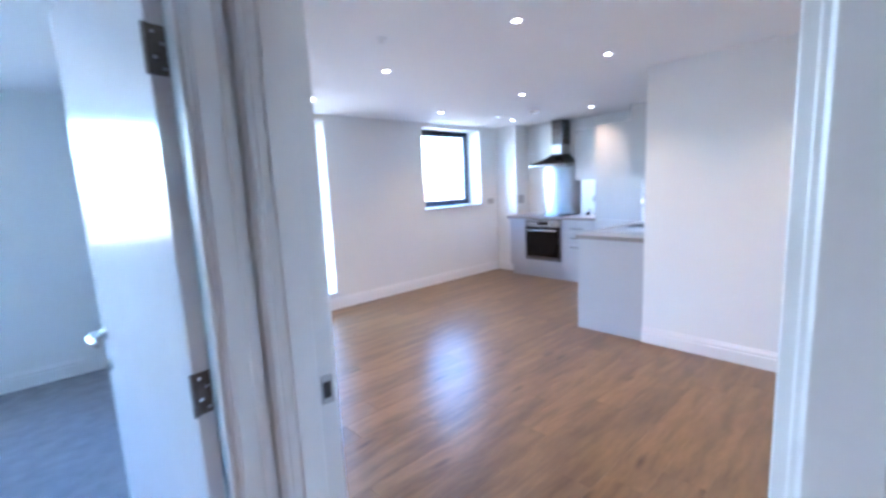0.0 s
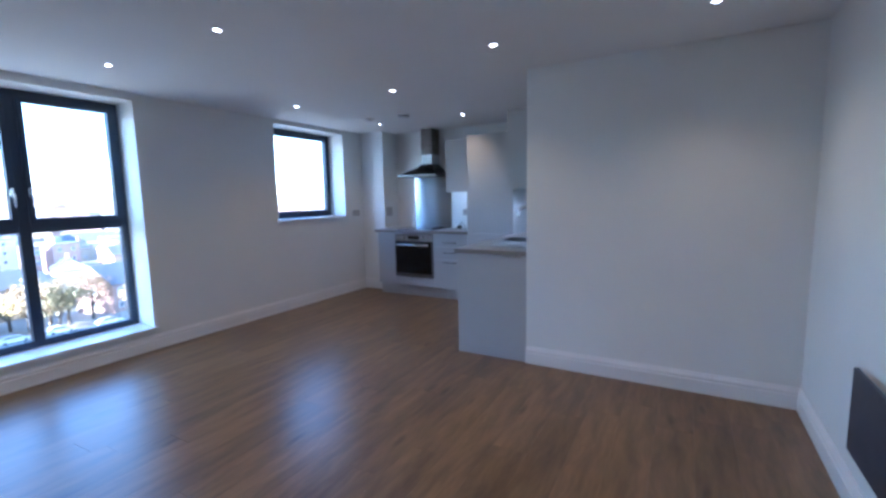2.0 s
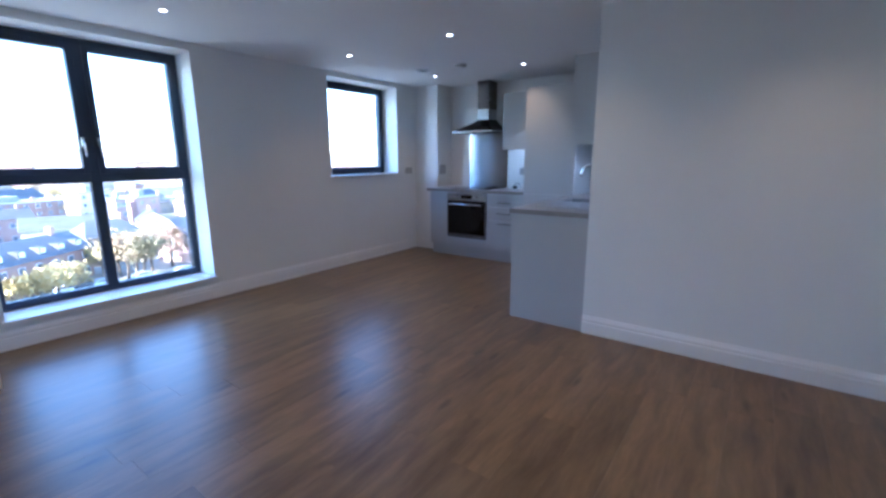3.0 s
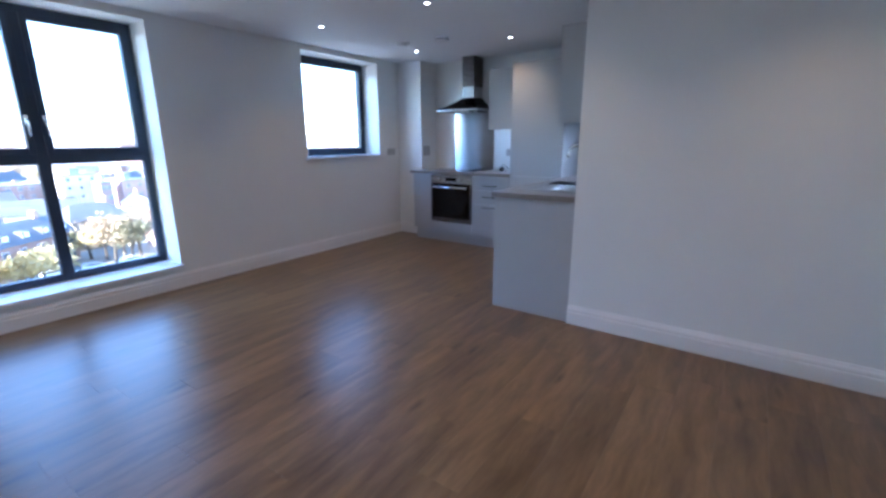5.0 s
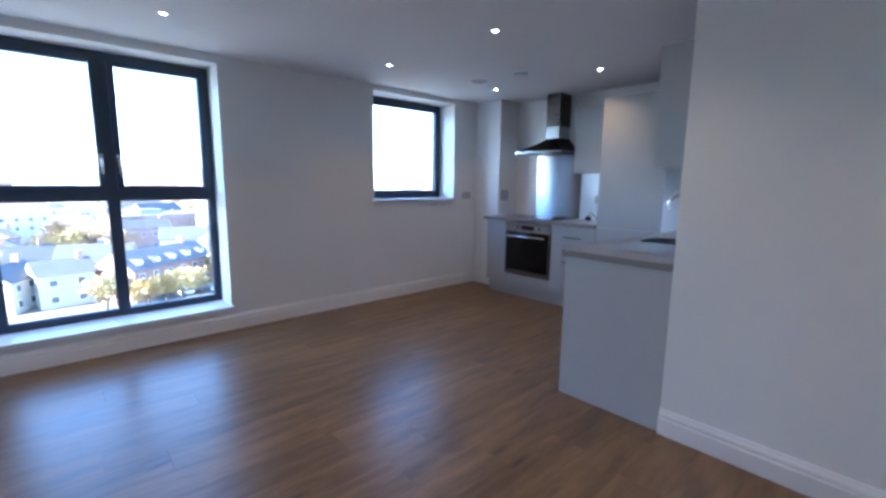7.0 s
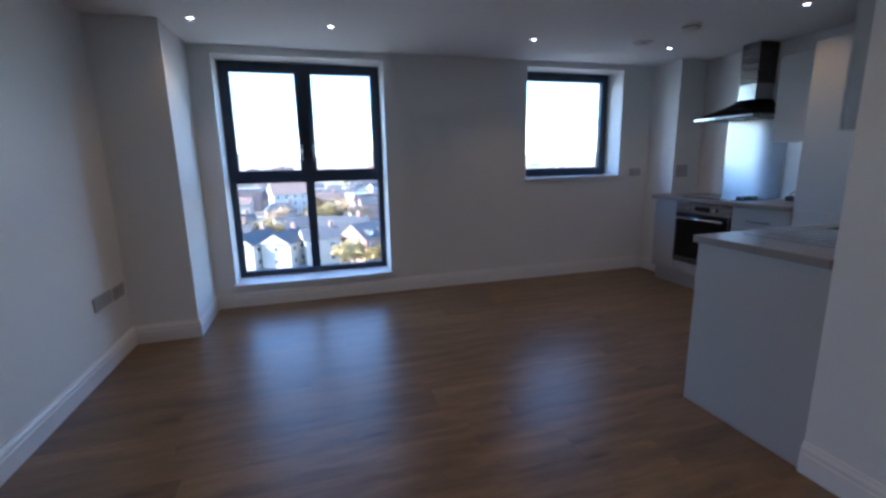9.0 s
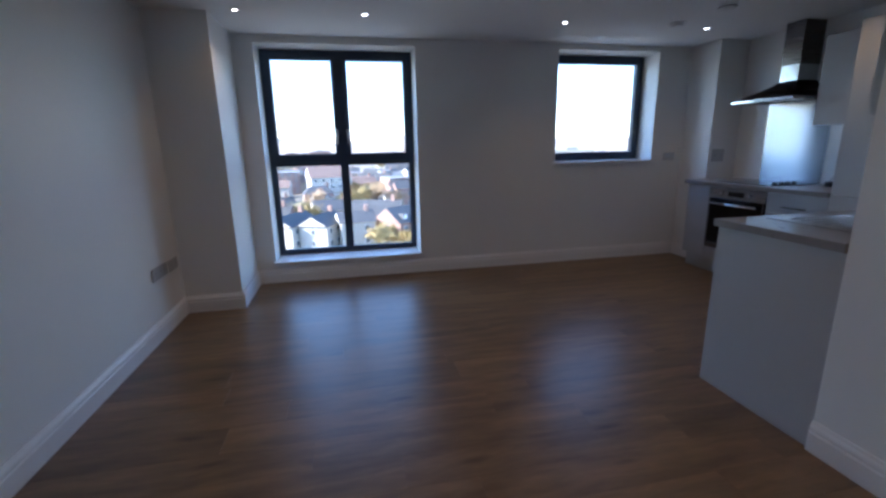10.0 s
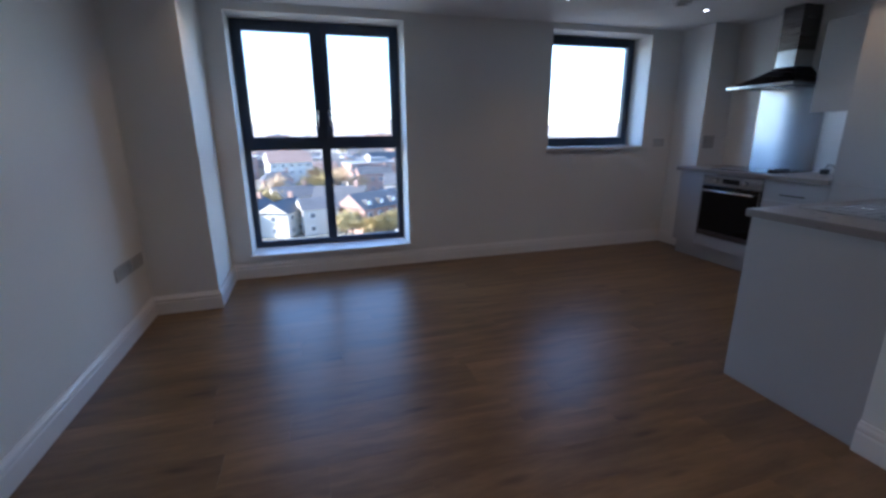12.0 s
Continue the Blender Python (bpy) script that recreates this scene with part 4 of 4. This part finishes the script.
def house(x, y, yaw, w, d, eaves, rise, wall, roof, label, windows=True, flat=False, chimney=True, hip=0.0, dormers=0):
    """Pitched or flat-roofed block drawn at the origin, its long side along x, and then set in place."""
    h = thing("house" if not flat else "apartment_block", (0, 0, 0), label, "house" if not flat else "building")
    part("wall", boxes((-w / 2, -d / 2, 0, w / 2, d / 2, eaves)), wall, h)
    bm = bmesh.new()
    if flat:
        box(bm, -w / 2 - 0.2, -d / 2 - 0.2, eaves, w / 2 + 0.2, d / 2 + 0.2, eaves + 0.35)
        box(bm, -w * 0.15, -d * 0.2, eaves + 0.35, w * 0.12, d * 0.2, eaves + 2.4)
        part("roof", bm, M_FLATROOF, h)
    else:
        o = 0.45
        prism(bm, [(-w / 2 - o, -d / 2 - o, eaves), (-w / 2 - o, d / 2 + o, eaves), (-w / 2 - o + hip, 0, eaves + rise)],
              [(w / 2 + o, -d / 2 - o, eaves), (w / 2 + o, d / 2 + o, eaves), (w / 2 + o - hip, 0, eaves + rise)])
        rf = part("roof", bm, roof, h)
        for k in range(dormers):
            xx = -w / 2 + (k + 0.5) * w / dormers
            zz = eaves + rise * 0.22
            dm = part("dormer", boxes((xx - 0.65, -d / 2 + 0.5, zz, xx + 0.65, -0.9, zz + 1.2)), M_SLATE, rf)
            part("window", boxes((xx - 0.5, -d / 2 + 0.42, zz + 0.15, xx + 0.5, -d / 2 + 0.49, zz + 1.05)), M_UPVC, dm, "white dormer window")
        for s in ((-1, 1) if not hip else ()):
            bm = bmesh.new()
            xx = s * (w / 2 + 0.47)
            prism(bm, [(xx - 0.03, -d / 2 - 0.1, eaves + 0.1), (xx - 0.03, d / 2 + 0.1, eaves + 0.1), (xx - 0.03, 0, eaves + rise - 0.25)],
                  [(xx + 0.03, -d / 2 - 0.1, eaves + 0.1), (xx + 0.03, d / 2 + 0.1, eaves + 0.1), (xx + 0.03, 0, eaves + rise - 0.25)])
            part("gable", bm, wall, h)
        if chimney:
            part("chimney", boxes((w * 0.30, -0.5, eaves + rise - 1.4, w * 0.30 + 0.9, 0.5, eaves + rise + 1.3)), M_BRICK, rf)
    if windows:
        floors = max(1, int(eaves // 2.7))
        cols = max(2, int(w // 3.2))
        for f in range(floors):
            for c in range(cols):
                xx = -w / 2 + (c + 0.5) * w / cols
                z = 0.9 + f * eaves / floors
                fr = part("window", boxes((xx - 0.65, -d / 2 - 0.06, z, xx + 0.65, -d / 2 - 0.001, z + 1.35)), M_UPVC, h, "white window frame")
                part("pane", boxes((xx - 0.55, -d / 2 - 0.09, z + 0.1, xx + 0.55, -d / 2 - 0.05, z + 1.25)), M_PANE, fr)
        for f in range(floors):
            z = 0.9 + f * eaves / floors
            fr = part("window", boxes((-w / 2 - 0.06, -0.6, z, -w / 2 - 0.001, 0.6, z + 1.3)), M_UPVC, h, "white window frame")
            part("pane", boxes((-w / 2 - 0.09, -0.5, z + 0.1, -w / 2 - 0.05, 0.5, z + 1.2)), M_PANE, fr)
    h.matrix_basis = pose(x, y, GZ, 0, 0, yaw)
    return h


NEAR = [  # bearing, distance, yaw, width, depth, eaves, rise, wall, roof, flat, words
    (0.4, 107, 10, 8, 8, 6.0, 2.3, M_RENDER, M_SLATE, False, "white rendered house with slate roof"),
    (-3.6, 108, 66, 11, 7, 5.6, 2.4, M_RENDER, M_SLATE, False, "white gabled house with slate roof"),
    (-7.4, 110, 62, 11, 7, 5.6, 2.4, M_RENDER, M_SLATE, False, "white gabled house beside its twin"),
    (3.4, 121, -18, 13, 9, 5.5, 3.6, M_BUFF, M_SLATE, False, "buff house with pale slate roof"),
    (8.6, 109, 36, 20, 9, 6.0, 3.3, M_BRICK, M_SLATE, False, "long red brick house with dormered slate roof"),
    (-2.4, 137, 12, 11, 8, 5.0, 2.8, M_RENDER, M_SLATE, False, "low white house with dark slate roof"),
    (-2.6, 198, 14, 17, 12, 11.0, 4.5, M_RENDER, M_TILE, False, "tall white gabled hall"),
    (-10.0, 246, 4, 34, 14, 11.0, 0, M_BRICK, M_SLATE, True, "long brown brick block of flats"),
    (7.8, 178, 2, 13, 10, 7.0, 2.6, M_BRICK, M_SLATE, False, "red brick terrace with grey roof"),
    (15.2, 128, 12, 12, 9, 6.5, 3.2, M_BUFF, M_SLATE, False, "broad grey hipped-roof house"),
    (14.6, 206, 8, 11, 10, 12.0, 0, M_RENDER, M_SLATE, True, "white flat-roofed tower of flats"),
    (16.8, 188, 8, 3.4, 5, 10.0, 0, M_BRICK, M_SLATE, True, "narrow red brick stair tower"),
    (18.7, 196, 20, 9, 9, 10.0, 0, M_BRICK, M_SLATE, True, "brown brick flat-roofed block"),
    (19.6, 168, 76, 10, 8, 4.5, 3.0, M_RENDER, M_SLATE, False, "white gabled house end"),
    (23.5, 122, 22, 14, 9, 6.0, 4.2, M_BRICK, M_SLATE, False, "brick house with slate roof"),
    (27.5, 150, 12, 16, 9, 6.0, 4.2, M_RENDER, M_TILE, False, "white rendered house with tiled roof"),
    (11.8, 160, -14, 15, 9, 5.0, 3.4, M_RENDER, M_SLATE, False, "low white house with slate roof"),
]
for be, di, yaw, w, d, ea, ri, wm, rm, fl, words in NEAR:
    x, y = at_bearing(be, di)
    house(x, y, yaw, w, d, ea, ri, wm, rm, words, True, fl, True, 2.8 if "hipped" in words else 0.0, 5 if "dormered" in words else 0)

rng = random.Random(11)
taken = [at_bearing(r[0], r[1]) for r in NEAR]
for k in range(400):
    if len(taken) > 66:
        break
    be, di = rng.uniform(-16, 40), rng.uniform(84, 230)
    x, y = at_bearing(be, di)
    if (-9 < be < 21 and di < 148) or min((x - u) ** 2 + (y - v) ** 2 for u, v in taken) < 16.5 ** 2:
        continue
    taken.append((x, y))
    wm = rng.choice((M_BRICK, M_BRICK, M_RENDER, M_BUFF))
    rm = rng.choice((M_SLATE, M_TILE, M_SLATE))
    house(x, y, rng.choice((-8, 4, 12, 82, 95)) + rng.uniform(-8, 8), rng.uniform(7, 12), rng.uniform(6, 8), rng.uniform(4.6, 5.8), rng.uniform(2.6, 3.6), wm, rm,
          "town house with pitched roof and chimney", True, False, True, rng.choice((0.0, 0.0, 2.6)))
for k in range(150):
    be = rng.uniform(-24, 54)
    di = 215 * (5.2 ** rng.random())
    x, y = at_bearing(be, di)
    big = rng.random() < 0.22
    wm = rng.choice((M_BRICK, M_BRICK, M_RENDER, M_BUFF))
    rm = rng.choice((M_SLATE, M_TILE, M_SLATE))
    if big:
        house(x, y, rng.uniform(-30, 30), rng.uniform(22, 46), rng.uniform(12, 20), rng.uniform(6, 10) if di < 420 else rng.uniform(9, 22), 0, wm, rm,
              "distant flat-roofed town building", di < 330, True)
    else:
        house(x, y, rng.uniform(-45, 45), rng.uniform(10, 26), rng.uniform(8, 10), rng.uniform(5, 6.5), rng.uniform(3, 4.5), wm, rm,
              "distant pitched-roof town house", di < 300, False, rng.random() < 0.6)


# low wooded hills beyond the town
for k, (dist, base) in enumerate(((1500, 24), (2400, 64))):
    bm = bmesh.new()
    top, low = [], []
    for j in range(90):
        be = -40 + j * 1.2
        x, y = at_bearing(be, dist)
        h = base * (0.75 + 0.8 * noise.noise((j * 0.11, k * 7.7, 0.3)) + 0.18 * noise.noise((j * 0.9, k * 3.1, 0.9)))
        top.append(bm.verts.new((x, y, GZ + max(4, 12 + h))))
        x, y = at_bearing(be, dist - 600)
        low.append(bm.verts.new((x, y, GZ - 1)))
    for j in range(89):
        bm.faces.new((low[j], low[j + 1], top[j + 1], top[j]))
    structure("backdrop", bm, M_HILL, "low hazy wooded hills on the horizon", "hills")


# ---- trees ----
def tree(height, spread, leaf, seed):
    r = random.Random(seed)
    t = thing("tree", (0, 0, 0), "autumn tree with thinning leaves among houses", "tree", "town trees")
    bm = bmesh.new()
    tube(bm, [(0, 0, -0.3), (0.1, 0.05, height * 0.25), (0.0, 0.2, height * 0.5), (0.2, 0.1, height * 0.85)], 0.3, 8, (0.32, 0.26, 0.18, 0.05))
    tips = []
    for k in range(9):
        a = k * 2.4 + r.uniform(-0.3, 0.3)
        z0 = height * r.uniform(0.28, 0.6)
        l = spread * r.uniform(0.55, 0.95)
        tip = (l * math.cos(a), l * math.sin(a), z0 + height * r.uniform(0.12, 0.38))
        tube(bm, [(0, 0.1, z0), (tip[0] * 0.5, tip[1] * 0.5, (z0 + tip[2]) / 2 + 0.3), tip], 0.1, 6, (0.12, 0.08, 0.02))
        tips.append(Vector(tip))
    part("trunk", bm, M_BARK, t)
    tips += [Vector((r.gauss(0, spread * 0.3), r.gauss(0, spread * 0.3), height * r.uniform(0.6, 0.95))) for _ in range(7)]
    verts, faces = [], []
    for tip in tips:
        for _ in range(70):
            c = tip + Vector((r.gauss(0, spread * 0.24), r.gauss(0, spread * 0.24), r.gauss(0, height * 0.075)))
            u = Vector((r.gauss(0, 1), r.gauss(0, 1), r.gauss(0, 1))).normalized()
            v = u.orthogonal().normalized()
            s = r.uniform(0.16, 0.38)
            i = len(verts)
            verts += [c - u * s, c + v * s * 0.6, c + u * s, c - v * s * 0.6]
            faces.append((i, i + 1, i + 2, i + 3))
    me = bpy.data.meshes.new("crown")
    me.from_pydata([tuple(v) for v in verts], [], faces)
    me.materials.append(leaf)
    c = new("crown", me)
    c.parent = t
    return t


kinds = [tree(6.0, 2.6, M_LEAF_Y, 1), tree(5.4, 2.4, M_LEAF_Y, 2), tree(9.0, 3.6, M_LEAF_R, 3), tree(8.6, 3.4, M_LEAF_Y, 4), tree(8.5, 3.2, M_LEAF_G, 5)]
SMALL_TREES = [(3.7, 96), (4.6, 99), (9.2, 93), (7.4, 93), (10.6, 96), (11.9, 100), (14.6, 112)]
TALL_TREES = [(17.4, 106), (15.9, 109), (18.9, 108), (0.4, 174), (1.4, 171), (2.4, 174), (3.4, 172), (0.9, 180), (2.0, 181), (3.0, 180), (12.8, 220), (11.4, 222),
              (20.8, 112), (-5.4, 126), (-7.0, 128), (-4.3, 152), (-0.6, 152), (18.1, 103), (16.6, 105), (25.5, 104), (28.5, 120), (5.6, 142)]
for ways, sorts in ((SMALL_TREES, kinds[:2]), (TALL_TREES, kinds[2:])):
    for k, (be, di) in enumerate(ways):
        x, y = at_bearing(be, di)
        m = pose(x, y, GZ, 0, 0, 77 * k)
        if k < len(sorts):
            sorts[k].matrix_basis = m
        else:
            copy_thing(sorts[k % len(sorts)], m)
for k in range(130):
    x, y = at_bearing(rng.uniform(-24, 54), 150 * (5.6 ** rng.random()))
    if min((x - u) ** 2 + (y - v) ** 2 for u, v in taken) < 8.5 ** 2:
        continue
    copy_thing(kinds[rng.randrange(5)], pose(x, y, GZ, 0, 0, rng.uniform(0, 360)))


# ---- parked cars ----
def car(material):
    c = thing("parked_car", (0, 0, 0), "parked car at the roadside", "car", "parked cars")
    bm = bmesh.new()
    prof = [(-2.1, 0.3), (2.1, 0.3), (2.15, 0.75), (1.25, 0.92), (0.65, 1.42), (-1.1, 1.46), (-1.95, 1.0), (-2.15, 0.8)]
    prism(bm, [(x, -0.85, z) for x, z in prof], [(x, 0.85, z) for x, z in prof])
    part("body", bm, material, c)
    bm = bmesh.new()
    glassp = [(1.12, 0.95), (0.62, 1.36), (-1.08, 1.40), (-1.72, 1.02)]
    prism(bm, [(x, -0.87, z) for x, z in glassp], [(x, 0.87, z) for x, z in glassp])
    part("side_glass", bm, M_PANE, c)
    for x in (-1.3, 1.35):
        for y in (-0.8, 0.8):
            bm = bmesh.new()
            lathe(bm, [(0.31, -0.1), (0.31, 0.1)], (x, y, 0.31), 14, 'y')
            part("wheel", bm, M_TYRE, c)
    return c


cars = [car(m) for m in M_CARS]
for k, (be, di, yaw) in enumerate(((11.5, 100.5, 5), (13.0, 101, 3), (14.6, 101.5, 2), (0.2, 109, 0), (5.0, 108, 4), (18, 103, 0), (-2, 110, -2), (9.0, 104, 4), (22, 104, 3))):
    x, y = at_bearing(be, di)
    m = pose(x, y, GZ + 0.10, 0, 0, yaw)
    if k < 3:
        cars[k].matrix_basis = m
    else:
        copy_thing(cars[k % 3], m)

# ---- floor planks ----
PW, PLEN = 0.192, 1.285


def plank_mesh(w, d):
    bm = bmesh.new()
    c = 0.0007
    lo = [(0, 0, -0.0078), (w, 0, -0.0078), (w, d, -0.0078), (0, d, -0.0078)]
    mi = [(0, 0, -c), (w, 0, -c), (w, d, -c), (0, d, -c)]
    hi = [(c, c, 0), (w - c, c, 0), (w - c, d - c, 0), (c, d - c, 0)]
    rings = [[bm.verts.new(p) for p in r] for r in (lo, mi, hi)]
    for a, b in zip(rings, rings[1:]):
        for k in range(4):
            bm.faces.new((a[k], a[(k + 1) % 4], b[(k + 1) % 4], b[k]))
    bm.faces.new(rings[-1])
    return finish("plank", bm, M_OAK)


MESHES = {}
prng = random.Random(5)
y = YS
while y < YN - 0.01:
    d = min(PW, YN - y) - 0.0004
    x0 = XWH if y < DOOR_N else XW
    x1 = XP if y + d < YP else XE
    x = x0 - prng.uniform(0.0, PLEN * 0.9)
    while x < x1 - 0.01:
        a, b = max(x, x0), min(x + PLEN, x1)
        if b - a > 0.02:
            key = (round(b - a - 0.0004, 3), round(d, 3))
            if key not in MESHES:
                MESHES[key] = plank_mesh(*key)
            p = new("plank", MESHES[key])
            p.location = (a, y, 0)
            p.parent = floor_ob
        x += PLEN
    y += PW
